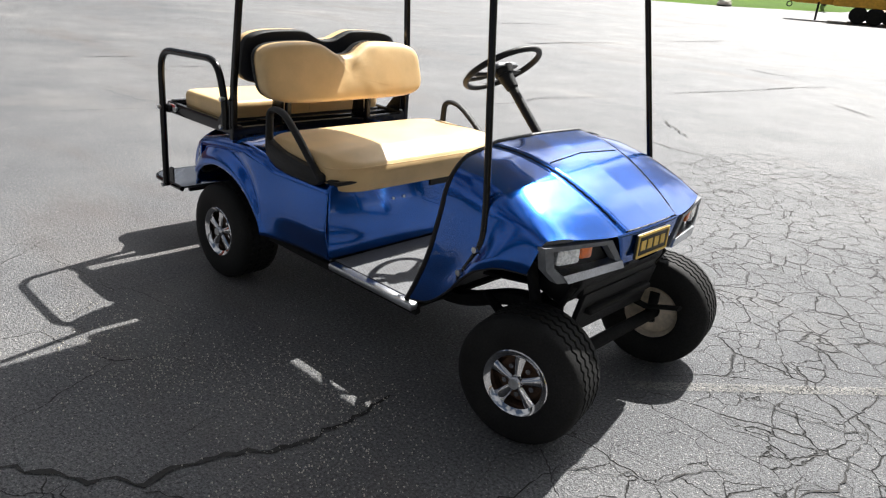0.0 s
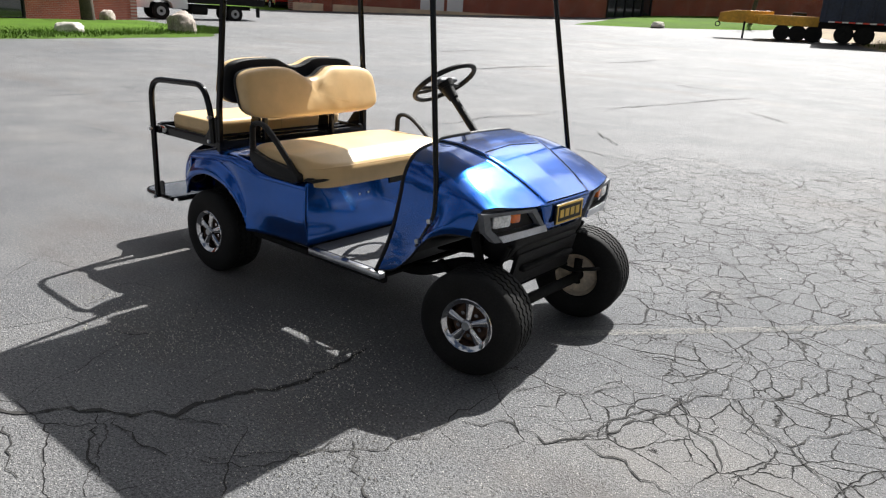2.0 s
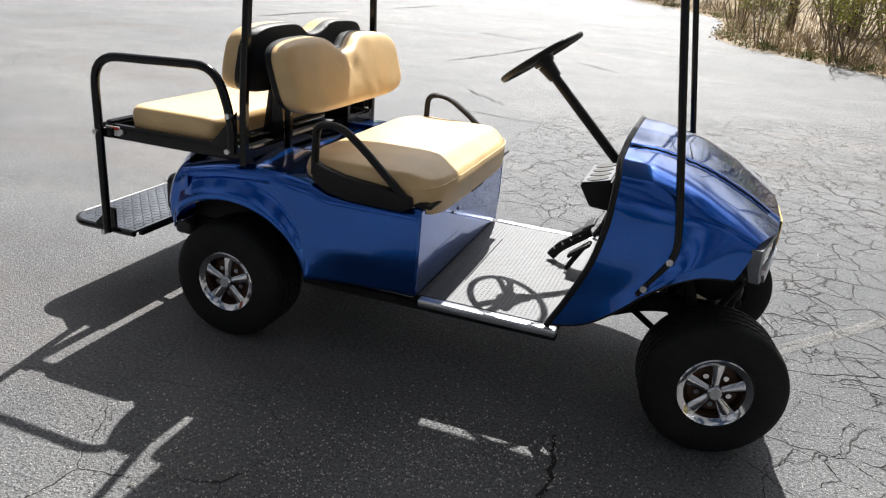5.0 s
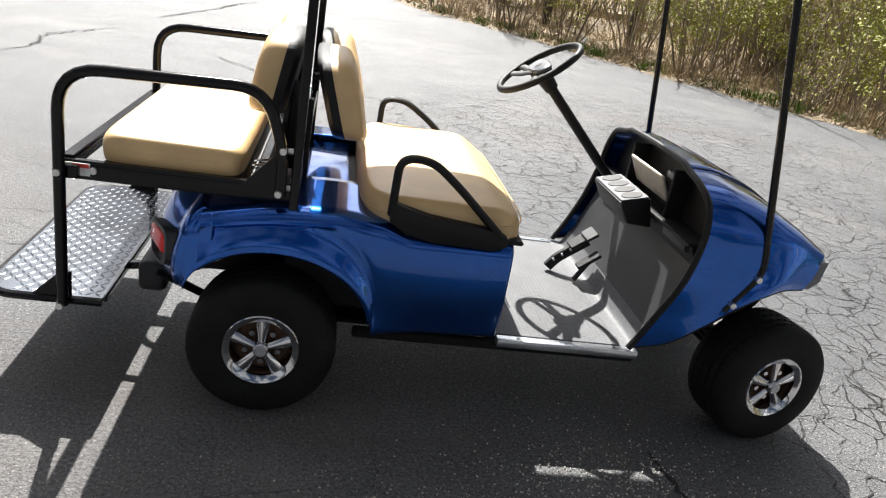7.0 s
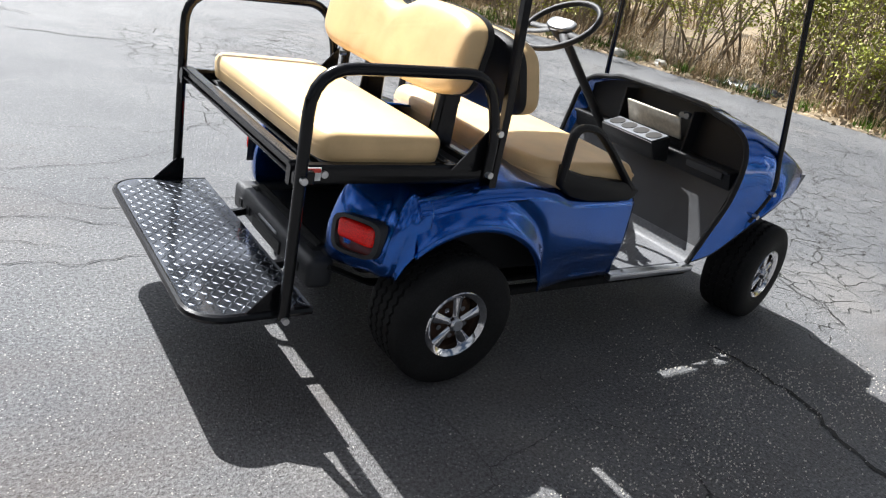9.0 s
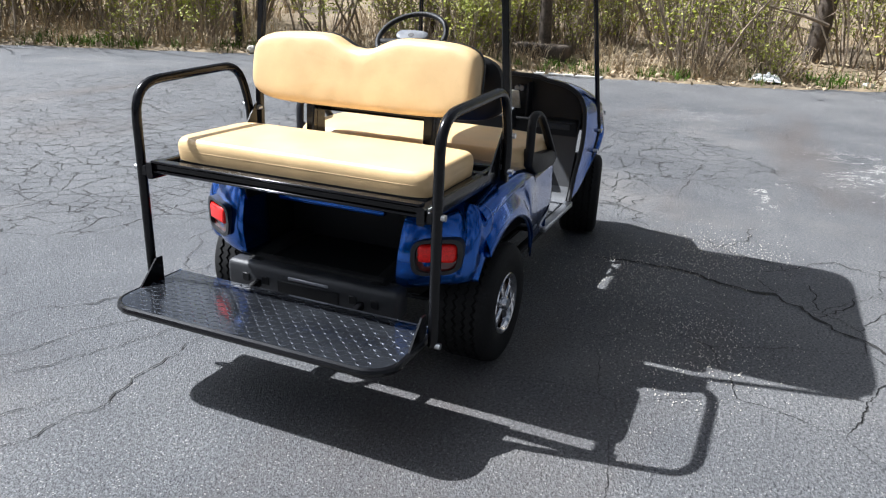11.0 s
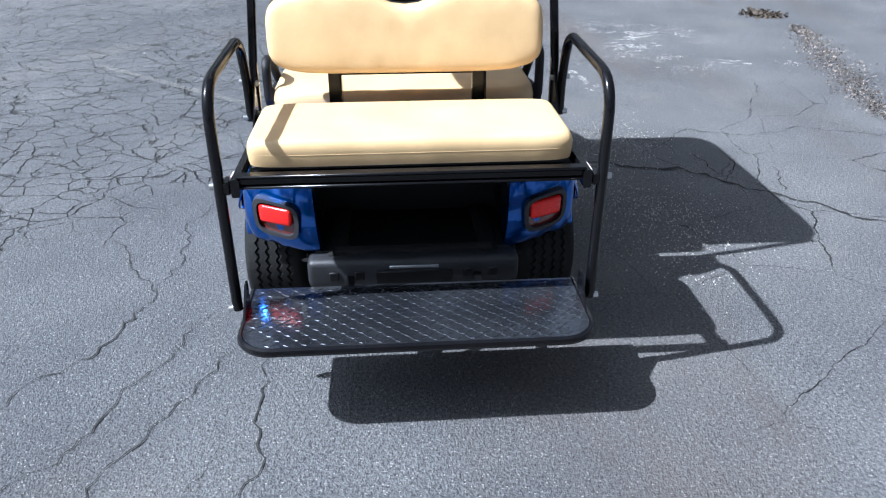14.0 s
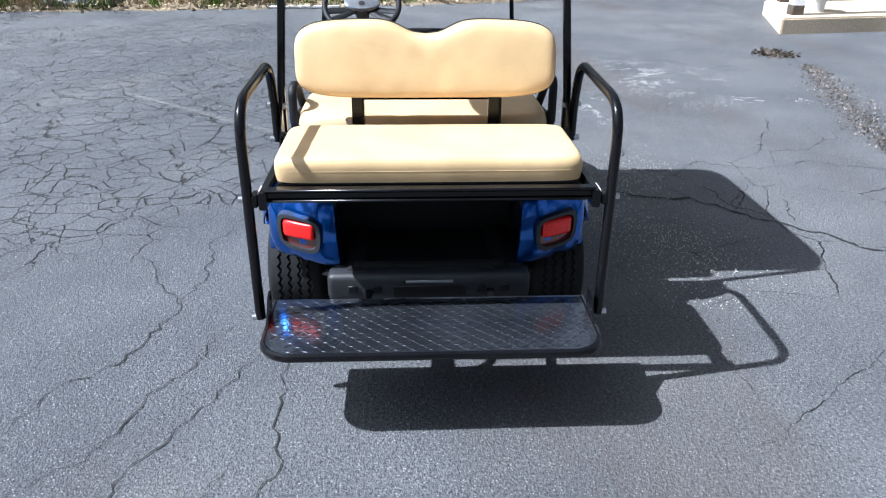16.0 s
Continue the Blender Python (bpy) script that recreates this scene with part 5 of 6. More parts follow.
def leaf(rng, vs, fs, p, size):
    """A small folded leaf."""
    d = Vector((rng.uniform(-1, 1), rng.uniform(-1, 1), rng.uniform(-0.6, 0.8))).normalized()
    u = d.orthogonal().normalized()
    if rng.random() < 0.5:
        u = d.cross(u)
    n = d.cross(u)
    b = len(vs)
    vs += [p, p + d * size * 0.5 + u * size * 0.33 + n * size * 0.12, p + d * size, p + d * size * 0.5 - u * size * 0.33 + n * size * 0.12]
    fs += [(b, b + 1, b + 2), (b, b + 2, b + 3)]


def shrub_parts(seed, stems, height, leaves, spread_r):
    rng = random.Random(seed)
    sv, sf, lv, lf = [], [], [], []
    for _ in range(stems):
        a = rng.uniform(0, 2 * math.pi)
        base = Vector((math.cos(a), math.sin(a), 0)) * rng.uniform(0, spread_r * 0.35)
        lean = rng.uniform(0.05, 0.6)
        h = height * rng.uniform(0.55, 1.1)
        path = wander(rng, base - Vector((0, 0, 0.1)), (math.cos(a) * lean, math.sin(a) * lean, 1), h, 7, 0.16)
        r = rng.uniform(0.008, 0.026)
        stem_mesh(sv, sf, path, r, r * 0.3, 5)
        for _ in range(rng.randint(3, 6)):
            k = rng.randint(2, 6)
            tw = wander(rng, path[k], (rng.uniform(-1, 1), rng.uniform(-1, 1), rng.uniform(0.2, 1.2)), h * rng.uniform(0.18, 0.4), 4, 0.25)
            stem_mesh(sv, sf, tw, r * 0.4, r * 0.15, 3)
            for _ in range(int(leaves * rng.uniform(0.2, 1.6))):
                t = tw[rng.randint(1, 4)]
                leaf(rng, lv, lf, t + Vector((rng.gauss(0, 0.07), rng.gauss(0, 0.07), rng.gauss(0, 0.07))), rng.uniform(0.03, 0.075))
    return sv, sf, lv, lf


SHRUBS = []
for seed, stems, height, leaves, r in ((1, 12, 2.6, 30, 0.9), (2, 15, 2.0, 10, 1.0), (3, 9, 3.2, 40, 0.8), (4, 18, 1.5, 8, 0.9), (5, 11, 2.9, 52, 1.0)):
    sv, sf, lv, lf = shrub_parts(seed, stems, height, leaves, r)
    ob = thing("shrub", (0, 0, -50), "bare-stemmed spring shrub with sparse yellow-green leaves on the bank", "shrub", "shrubs on the bank")
    st = new("branchwork", raw("stems", sv, sf, TWIG))
    lo = new("foliage", raw("foliage", lv, lf, LEAF))
    st.parent = lo.parent = ob
    SHRUBS.append(ob)
placed = 0
for i in range(125):
    s = rng.uniform(0.13, 0.99)
    q, n = edge_at(s)
    d = 0.6 + 7.5 * rng.random() ** 1.4
    w = q + n * d
    src = SHRUBS[rng.choice((0, 0, 1, 2, 2, 3, 4, 4)) if s < 0.62 else rng.choice((0, 1, 1, 1, 3, 3, 2))]
    m = pose(w.x, w.y, bank(w.x, w.y, d) - 0.02, 0, 0, rng.uniform(0, 360)) @ Matrix.Scale(rng.uniform(0.75, 1.3), 4)
    if placed < len(SHRUBS):
        SHRUBS[placed].matrix_basis = m
    else:
        c = copy_thing(src, m)
        c.matrix_basis = m
    placed += 1

# far thicket: clumps of thin arching stems, with leaves in their upper parts
sv, sf, lv, lf = [], [], [], []
for i in range(200):
    s = rng.uniform(0.1, 1.0)
    q, n = edge_at(s)
    d = 1.2 + 13 * rng.random() ** 1.2
    w = q + n * d
    leafy = rng.uniform(0.3, 1.5) * (1.0 if s < 0.62 else 0.35)
    for _ in range(rng.randint(4, 10)):
        a, out = rng.uniform(0, 2 * math.pi), rng.uniform(0.05, 0.55)
        h = rng.uniform(1.4, 4.8)
        way = (math.cos(a) * out, math.sin(a) * out, 1)
        path = wander(rng, (w.x + 0.25 * math.cos(a), w.y + 0.25 * math.sin(a), bank(w.x, w.y, d) - 0.1), way, h, 7, 0.17)
        r = rng.uniform(0.006, 0.030)
        stem_mesh(sv, sf, path, r, r * 0.3, 4)
        for _ in range(rng.randint(2, 5)):
            tw = wander(rng, path[rng.randint(2, 6)], (rng.gauss(0, 0.8), rng.gauss(0, 0.8), rng.uniform(0.1, 1)), h * rng.uniform(0.15, 0.35), 4, 0.3)
            stem_mesh(sv, sf, tw, r * 0.35, r * 0.12, 3)
            for _ in range(int(rng.randint(6, 22) * leafy)):
                t = tw[rng.randint(1, 4)]
                leaf(rng, lv, lf, t + Vector((rng.gauss(0, 0.13), rng.gauss(0, 0.13), rng.gauss(0, 0.13))), rng.uniform(0.035, 0.085))
tagged(new("thicket", raw("thicket", sv, sf, TWIG)), "dense thicket of thin bare stems behind the shrubs", "thicket", kind="stuff")
tagged(new("thicket_leaves", raw("thicket_leaves", lv, lf, LEAF)), "sparse yellow-green spring leaves in the thicket", "leaves", kind="stuff")
# dead grass and brambles under the stems
bv, bf = [], []
for i in range(7500):
    s = rng.uniform(0.12, 0.99)
    q, n = edge_at(s)
    d = 0.35 + 7 * rng.random() ** 1.5
    if noise.noise(Vector((s * 45, d * 0.6, 8))) < -0.15:
        continue
    c = q + n * d
    for _ in range(rng.randint(3, 7)):
        p = Vector((c.x + rng.gauss(0, 0.12), c.y + rng.gauss(0, 0.12), bank(c.x, c.y, d) - 0.03))
        h, a = rng.uniform(0.12, 0.55), rng.uniform(0, 6.3)
        lean = Vector((math.cos(a), math.sin(a), 0)) * h * rng.uniform(0.2, 1.1)
        side = Vector((-math.sin(a), math.cos(a), 0)) * rng.uniform(0.003, 0.008)
        b = len(bv)
        mid = p + lean * 0.4 + Vector((0, 0, h * 0.7))
        bv += [p - side, p + side, mid + side * 0.7, mid - side * 0.7, p + lean + Vector((0, 0, h * rng.uniform(0.5, 1.0)))]
        bf += [(b, b + 1, b + 2, b + 3), (b + 3, b + 2, b + 4)]
tagged(new("dead_grass", raw("dead_grass", bv, bf, DRYLEAF)), "tan dead grass and brambles under the shrubs", "dead grass", kind="stuff")


# trees with real trunks
def tree(x, y, lean, r, h, seed, label):
    rng = random.Random(seed)
    ob = thing("tree", (x, y, rise(x, y)), label, "tree", "trees in the woods")
    vs, fs = [], []
    trunk = wander(rng, (0, 0, -0.1), (*lean, 1), h, 9, 0.06)
    stem_mesh(vs, fs, trunk, r, r * 0.45, 10)
    me = raw("trunk", vs, fs, BARK, True)
    new("trunk", me).parent = ob
    for k in range(4):
        vs, fs = [], []
        p = trunk[rng.randint(3, 8)]
        limb = wander(rng, p, (rng.uniform(-1, 1), rng.uniform(-1, 1), rng.uniform(0.3, 1)), h * 0.45, 6, 0.2)
        stem_mesh(vs, fs, limb, r * 0.4, r * 0.1, 6)
        new("limb", raw("limb", vs, fs, BARK, True)).parent = ob
    vs, fs = [], []
    for _ in range(900):
        p = trunk[rng.randint(5, 9)]
        leaf(rng, vs, fs, p + Vector((rng.gauss(0, 1.1), rng.gauss(0, 1.1), rng.gauss(0.4, 1.0))), rng.uniform(0.05, 0.11))
    new("crown", raw("crown", vs, fs, LEAF)).parent = ob
    return ob


for x, y, lean, r, h, seed in ((13.2, -1.75, (0.02, -0.14), 0.17, 7.5, 1), (13.5, 1.9, (0.03, -0.06), 0.10, 7, 2), (9.4, 8.2, (0.1, 0.1), 0.09, 6.5, 3), (6.8, 15.2, (0.05, 0.0), 0.11, 7, 4), (5.3, 17.5, (0.0, 0.05), 0.13, 7, 5),
                               (11.8, 5.2, (0.0, 0.08), 0.10, 6.5, 6), (3.4, 23.5, (0.0, 0.0), 0.15, 8, 7), (13.4, -4.4, (0.0, -0.05), 0.13, 7, 8), (16.5, -7.6, (0.05, 0.0), 0.14, 7, 9), (10.9, 2.6, (0.02, 0.05), 0.12, 6.5, 12), (4.7, 20.5, (0.03, -0.02), 0.12, 7, 13)):
    tree(x, y, lean, r, h, seed, "dark leaning trunk of a thin-crowned tree in the woods")

# grass tufts and dry leaves along the edge
gv, gf, dv, df = [], [], [], []
for i in range(1500):
    s = rng.uniform(0.13, 0.98)
    if noise.noise(Vector((s * 60, 0, 3))) < -0.05:
        continue
    q, n = edge_at(s)
    d = abs(rng.gauss(0.35, 0.4)) + 0.05
    c = q + n * d
    for _ in range(rng.randint(5, 11)):
        p = Vector((c.x + rng.gauss(0, 0.06), c.y + rng.gauss(0, 0.06), 0))
        p.z = bank(p.x, p.y, d) - 0.01
        a, h, w = rng.uniform(0, 6.3), rng.uniform(0.07, 0.22), rng.uniform(0.004, 0.009)
        lean = Vector((math.cos(a), math.sin(a), 0)) * h * rng.uniform(0.1, 0.8)
        side = Vector((-math.sin(a), math.cos(a), 0)) * w
        b = len(gv)
        gv += [p - side, p + side, p + lean * 0.5 + Vector((0, 0, h * 0.7)) + side * 0.6, p + lean * 0.5 + Vector((0, 0, h * 0.7)) - side * 0.6, p + lean + Vector((0, 0, h))]
        gf += [(b, b + 1, b + 2, b + 3), (b + 3, b + 2, b + 4)]
tagged(new("verge_grass", raw("verge_grass", gv, gf, GRASSBLADE)), "green grass tufts along the edge of the asphalt", "grass", kind="stuff")
for i in range(9000):
    s = rng.uniform(0.13, 0.99)
    q, n = edge_at(s)
    d = abs(rng.gauss(0.5, 1.3))
    p = q + n * (d - 0.1 + rng.uniform(-0.15, 0.15))
    leaf(rng, dv, df, Vector((p.x, p.y, max(bank(p.x, p.y, d), rise(p.x, p.y)) + rng.uniform(0.006, 0.05))), rng.uniform(0.04, 0.12))
tagged(new("fallen_leaves", raw("fallen_leaves", dv, df, DRYLEAF)), "curled brown fallen leaves on the bank", "leaves", kind="stuff")


# loose things on the verge
def stone(x, y, z, sx, sy, sz, seed, mat, label, group=""):
    bm = bmesh.new()
    bmesh.ops.create_icosphere(bm, subdivisions=4, radius=1)
    for v in bm.verts:
        c = v.co.copy()
        k = 1 + 0.22 * noise.noise(c * 1.3 + Vector((seed * 3.1, 0, 0))) + 0.10 * noise.noise(c * 3.5 + Vector((0, seed, 0)))
        c = Vector([math.copysign(abs(q) ** 0.8, q) for q in c]) * k
        v.co = Vector((c.x * sx, c.y * sy, max(c.z, -0.35) * sz))
    ob = solid("stone", bm, mat, label, "stone", group)
    ob.location = (x, y, z + 0.30 * sz)
    ob.rotation_euler = (0, 0, seed * 1.3)
    return ob


def crumpled(name, x, y, z, sx, sy, sz, seed, mat, label):
    def f(u, v):
        px, py = (u - 0.5) * 2 * sx, (v - 0.5) * 2 * sy
        e = (1 - (2 * u - 1) ** 4) * (1 - (2 * v - 1) ** 4)
        return (x + px + 0.1 * sx * noise.noise(Vector((u * 5, v * 5, seed))), y + py, z + sz * e * (0.5 + 0.5 * noise.noise(Vector((u * 6, v * 6, seed + 7)))) + 0.005)
    return solid(name, sheet(f, 28, 28), mat, label, "litter")


crumpled("plastic_sheet", 9.5, 5.1, 0.05, 0.35, 0.55, 0.16, 2, TARP, "crumpled black plastic sheet on the verge")
crumpled("paper_litter", 10.6, -1.1, 0.06, 0.18, 0.24, 0.16, 5, WHITE, "crumpled white litter at the foot of the woods")
crumpled("paper_litter", 13.1, -3.2, 0.06, 0.22, 0.3, 0.2, 6, WHITE, "torn white bag lying among the leaves")
crumpled("paper_litter", 5.6, 15.0, 0.12, 0.16, 0.2, 0.22, 8, WHITE, "pale crumpled litter in the grass")
for x, y, s, k in ((9.4, 5.6, 0.14, 1), (9.0, 6.6, 0.18, 2), (8.7, 7.3, 0.2, 3), (8.9, 7.0, 0.12, 4), (10.2, 1.2, 0.10, 5), (9.9, 3.4, 0.12, 6), (11.2, -2.6, 0.12, 7)):
    stone(x, y, 0.03, s * 0.55, s * 0.8, s * 0.45, k, PALESTONE, "pale rough stone lying on the verge", "stones on the verge")
part_board = box((9.35, 1.75, 0.02), (0.14, 1.1, 0.03), 0.004, 1, m=Matrix.Rotation(radians(4), 4, "Z"))
solid("board", part_board, CHALK, "weathered pale board lying at the asphalt edge", "board")
solid("kerb_block", box((10.9, 2.7, 0.20), (0.5, 1.1, 0.34), 0.08, 3), BARK, "dark rotten log lying behind the grass", "log")
vs, fs = [], []
br_path = wander(random.Random(3), (12.0, -1.9, 0.9), (-0.5, 0.9, 0.35), 2.2, 8, 0.15)
stem_mesh(vs, fs, br_path, 0.03, 0.012, 6)
fallen = tagged(new("fallen_branch", raw("fallen_branch", vs, fs, TWIG, True)), "pale dead branch leaning out of the thicket", "branch")
vs, fs = [], []
for k in (3, 5):
    stem_mesh(vs, fs, wander(random.Random(k), br_path[k], (-0.3, 0.4, -0.8), 0.9, 5, 0.2), 0.014, 0.006, 5)
tw = new("twig", raw("twig", vs, fs, TWIG, True))
tw.parent = fallen

# ---------------------------------------------------------------- concrete dock
A, B = Vector((6.85, -4.56, 0)), Vector((8.82, -5.20, 0))
D = A + Vector((0.18, -0.98, 0)).normalized() * 6.5
C = B + Vector((0.30, -0.95, 0)).normalized() * 7
bm = bmesh.new()
lo = [bm.verts.new((p.x, p.y, -0.05)) for p in (A, B, C, D)]
hi = [bm.verts.new((p.x, p.y, 0.20)) for p in (A, B, C, D)]
bm.faces.new(lo)
bm.faces.new(hi)
for i in range(4):
    bm.faces.new((lo[i], lo[(i + 1) % 4], hi[(i + 1) % 4], hi[i]))
bmesh.ops.recalc_face_normals(bm, faces=bm.faces)
bmesh.ops.bevel(bm, geom=bm.edges[:], offset=0.02, segments=2, affect="EDGES")
solid("loading_dock", bm, CONCRETE, "low pale concrete loading dock with a chipped edge", "dock", kind="structure")


def dock_post(x, y, z, h):
    ob = thing("post", (x, y, z), "white painted wooden post with a dark foot", "post", "posts of the dock")
    part("post_shaft", box((0.03, 0, h / 2 + 0.11), (0.15, 0.15, h), 0.008, 1, m=Matrix.Rotation(radians(1.5), 4, "Y")), WHITE, ob)
    part("post_foot", box((0, 0, 0.065), (0.16, 0.16, 0.13), 0.01, 1), BARK, ob)


dock_post(7.20, -4.88, 0.20, 2.6)
dock_post(8.63, -5.40, 0.20, 2.4)
dock_post(9.2, -7.35, 0.20, 2.4)
bk = thing("bucket", (7.55, -5.30, 0.20), "white plastic bucket with a small dark label", "bucket")
t = bmesh.new()
bmesh.ops.create_cone(t, cap_ends=True, segments=28, radius1=0.13, radius2=0.155, depth=0.38)
bmesh.ops.translate(t, vec=(0, 0, 0.19), verts=t.verts)
part("pail", t, WHITE, bk)
part("rim", tube([(0.157 * math.cos(a * math.pi / 14), 0.157 * math.sin(a * math.pi / 14), 0.37) for a in range(28)], 0.008, seg=6, closed=True, up=(0, 0, 1)), WHITE, bk)
part("label_patch", box((-0.142, 0.03, 0.2), (0.012, 0.09, 0.07), 0.003, 1, m=Matrix.Rotation(radians(-10), 4, "Z")), NAVY, bk, "small dark label")

# debris strip and scuffs on the asphalt
dv, df, pv, pf = [], [], [], []
for i in range(3400):
    k = rng.random()
    c = Vector((lerp(4.85, 1.9, k), lerp(-3.92, -3.05, k), 0))
    w = 0.05 + 0.06 * math.sin(math.pi * k)
    p = c + Vector((rng.gauss(0, 0.35 * w), rng.gauss(0, w), 0))
    p.z = 0.004 + abs(rng.gauss(0, 0.010))
    leaf(rng, *((dv, df) if rng.random() < 0.75 else (pv, pf)), p, rng.uniform(0.006, 0.021))
for i in range(500):
    p = Vector((rng.gauss(5.45, 0.10), rng.gauss(-3.87, 0.09), 0.004 + abs(rng.gauss(0, 0.010))))
    leaf(rng, dv, df, p, rng.uniform(0.02, 0.06))
tagged(new("swept_leaves", raw("swept_leaves", dv, df, BARK)), "strip of swept dead leaves and bark chips on the asphalt", "leaves", kind="stuff")
tagged(new("gravel_chips", raw("gravel_chips", pv, pf, STONE)), "pale gravel chips in the swept strip", "gravel", kind="stuff")


def scuff_patch(cx, cy, sx, sy, n, turn, seed):
    """Chalky scraped smears: fine flecks gathered in streaks, lying flat on the asphalt."""
    rng = random.Random(seed)
    vs, fs = [], []
    ca, sa = math.cos(radians(turn)), math.sin(radians(turn))
    while n > 0:
        n -= 1
        x, y = rng.gauss(0, sx), rng.gauss(0, sy)
        along, across = x * ca + y * sa, y * ca - x * sa
        if noise.noise(Vector((along * 2.6, across * 4.5, seed * 3.7))) + 0.8 * noise.noise(Vector((along * 9, across * 17, seed))) < 0.2:
            continue
        c = Vector((cx + x, cy + y, 0.0042))
        a = radians(turn) + rng.gauss(0, 0.5)
        L, W = rng.uniform(0.003, 0.016), rng.uniform(0.002, 0.006)
        u, v = Vector((math.cos(a), math.sin(a), 0)), Vector((-math.sin(a), math.cos(a), 0))
        b = len(vs)
        for k in range(5):
            t = 2 * math.pi * k / 5
            q = rng.uniform(0.5, 1)
            vs.append(c + u * (L * q * math.cos(t)) + v * (W * q * math.sin(t)))
        fs.append(tuple(range(b, b + 5)))
    return vs, fs


for cx, cy, sx, sy, n, turn, seed in ((4.3, -2.15, 0.5, 0.3, 9000, -65, 1), (3.4, -2.82, 0.06, 0.16, 1500, -85, 2), (3.2, -1.35, 0.25, 0.06, 1600, 20, 3), (9.0, 1.5, 0.5, 0.9, 1600, 95, 5), (9.6, -2.6, 0.5, 0.9, 2200, 115, 6), (7.5, 2.5, 1.2, 1.4, 2400, 60, 7), (4.6, 2.9, 1.0, 1.0, 1600, 60, 8), (6.2, -0.6, 0.6, 0.4, 2600, -60, 9)):
    vs, fs = scuff_patch(cx, cy, sx, sy, n, turn, seed)
    tagged(new("scuff", raw("scuff", vs, fs, CHALK)), "pale scraped scuff on the asphalt", "scuff", "scuffs on the asphalt", "stuff")
# spilled pale grit beside the cart
vs, fs = [], []
rg = random.Random(21)
for _ in range(2600):
    k = rg.random()
    p = Vector((lerp(0.2, 1.9, k) + rg.gauss(0, 0.2), -0.98 - 0.25 * math.sin(k * 9) + rg.gauss(0, 0.16), 0.0035))
    s = rg.uniform(0.0015, 0.0045)
    b = len(vs)
    vs += [p + Vector((s, 0, 0)), p + Vector((-s * 0.6, s * 0.8, 0)), p + Vector((-s * 0.6, -s * 0.8, 0)), p + Vector((0, 0, s * 1.3))]
    fs += [(b, b + 1, b + 3), (b + 1, b + 2, b + 3), (b + 2, b, b + 3)]
tagged(new("grit", raw("grit", vs, fs, PALESTONE)), "fine pale grit scattered on the asphalt", "grit", kind="stuff")
# worn parking line
vs, fs = [], []
rg = random.Random(8)
for i in range(7000):
    k = rg.random() * 1.6
    p = Vector((lerp(1.75, 2.95, k), lerp(0.17, 1.60, k), 0.0042))
    d = Vector((0.645, 0.765, 0))
    n = Vector((-0.765, 0.645, 0))
    p = p + n * rg.uniform(-0.03, 0.03)
    L, W = rg.uniform(0.002, 0.0055), rg.uniform(0.0012, 0.003)
    b = len(vs)
    m = 6
    for j in range(m):
        t = 2 * math.pi * j / m
        q = rg.uniform(0.5, 1)
        vs.append(p + d * (L * q * math.cos(t)) + n * (W * q * math.sin(t)))
    fs.append(tuple(range(b, b + m)))
tagged(new("parking_line", raw("parking_line", vs, fs, WORNLINE)), "worn flecks of an old painted parking line", "line", kind="stuff")

# ---------------------------------------------------------------- far side of the lot


def lawn(name, pts, mat, label):
    """A raised lawn with a soft uneven edge."""
    c = sum((Vector(p) for p in pts), Vector((0, 0))) / len(pts)
    vs, fs = [], []
    n, m = 160, 10
    for i in range(n):
        k = i / n * len(pts)
        a, b = Vector(pts[int(k)]), Vector(pts[(int(k) + 1) % len(pts)])
        e = a.lerp(b, k - int(k))
        for j in range(m + 1):
            t = j / m
            p = e.lerp(c, t) + Vector((noise.noise(Vector((e.x, e.y, 1))), noise.noise(Vector((e.x, e.y, 9))))) * 0.25 * (1 - t)
            vs.append((p.x, p.y, rise(p.x, p.y) + 0.10 * step(0, 0.12, t) + 0.12 * step(0, 1, t) - 0.02))
    for i in range(n):
        for j in range(m):
            a, b = i * (m + 1) + j, ((i + 1) % n) * (m + 1) + j
            fs.append((a, a + 1, b + 1, b))
    return tagged(new(name, raw(name, vs, fs, mat, True)), label, "lawn", kind="structure")


lawn("lawn_island", [(-18.4, 1.0), (-18.6, 5.2), (-19.1, 8.6), (-20.0, 12.8), (-23.5, 15.2), (-30.8, 16.3), (-30.6, 10), (-30.4, 1), (-24, -3)], LAWN, "bright mown lawn in front of the brick building")
lawn("lawn_far", [(-24.0, 49.0), (-22.5, 40.8), (-17.4, 42.6), (-12, 46.5), (-11, 58), (-18, 59), (-24, 54)], LAWN, "bright grass strip along the far brick buildings")
lawn("lawn_back", [(-62, 36), (-44, 33.5), (-48, 42), (-64, 56)], LAWN, "sunlit grass beyond the driveway")
gv, gf = [], []
rg = random.Random(31)
for _ in range(9000):
    k = rg.random()
    i = rg.randint(0, 3)
    P = [(-18.4, 1.0), (-18.6, 5.2), (-19.1, 8.6), (-20.0, 12.8), (-23.5, 15.2)]
    e = Vector(P[i]).lerp(Vector(P[i + 1]), k) + Vector((-abs(rg.gauss(0.2, 1.6)), 0))
    z = rise(e.x, e.y) + 0.10 * step(0, 1.2, -18.4 - e.x)
    p, a, h = Vector((e.x, e.y, z)), rg.uniform(0, 6.3), rg.uniform(0.05, 0.12)
    s = Vector((math.cos(a), math.sin(a), 0)) * 0.012
    b = len(gv)
    gv += [p - s, p + s, p + Vector((rg.gauss(0, 0.03), rg.gauss(0, 0.03), h))]
    gf.append((b, b + 1, b + 2))
tagged(new("lawn_blades", raw("lawn_blades", gv, gf, GRASSBLADE)), "short grass blades of the lawn", "grass", kind="stuff")

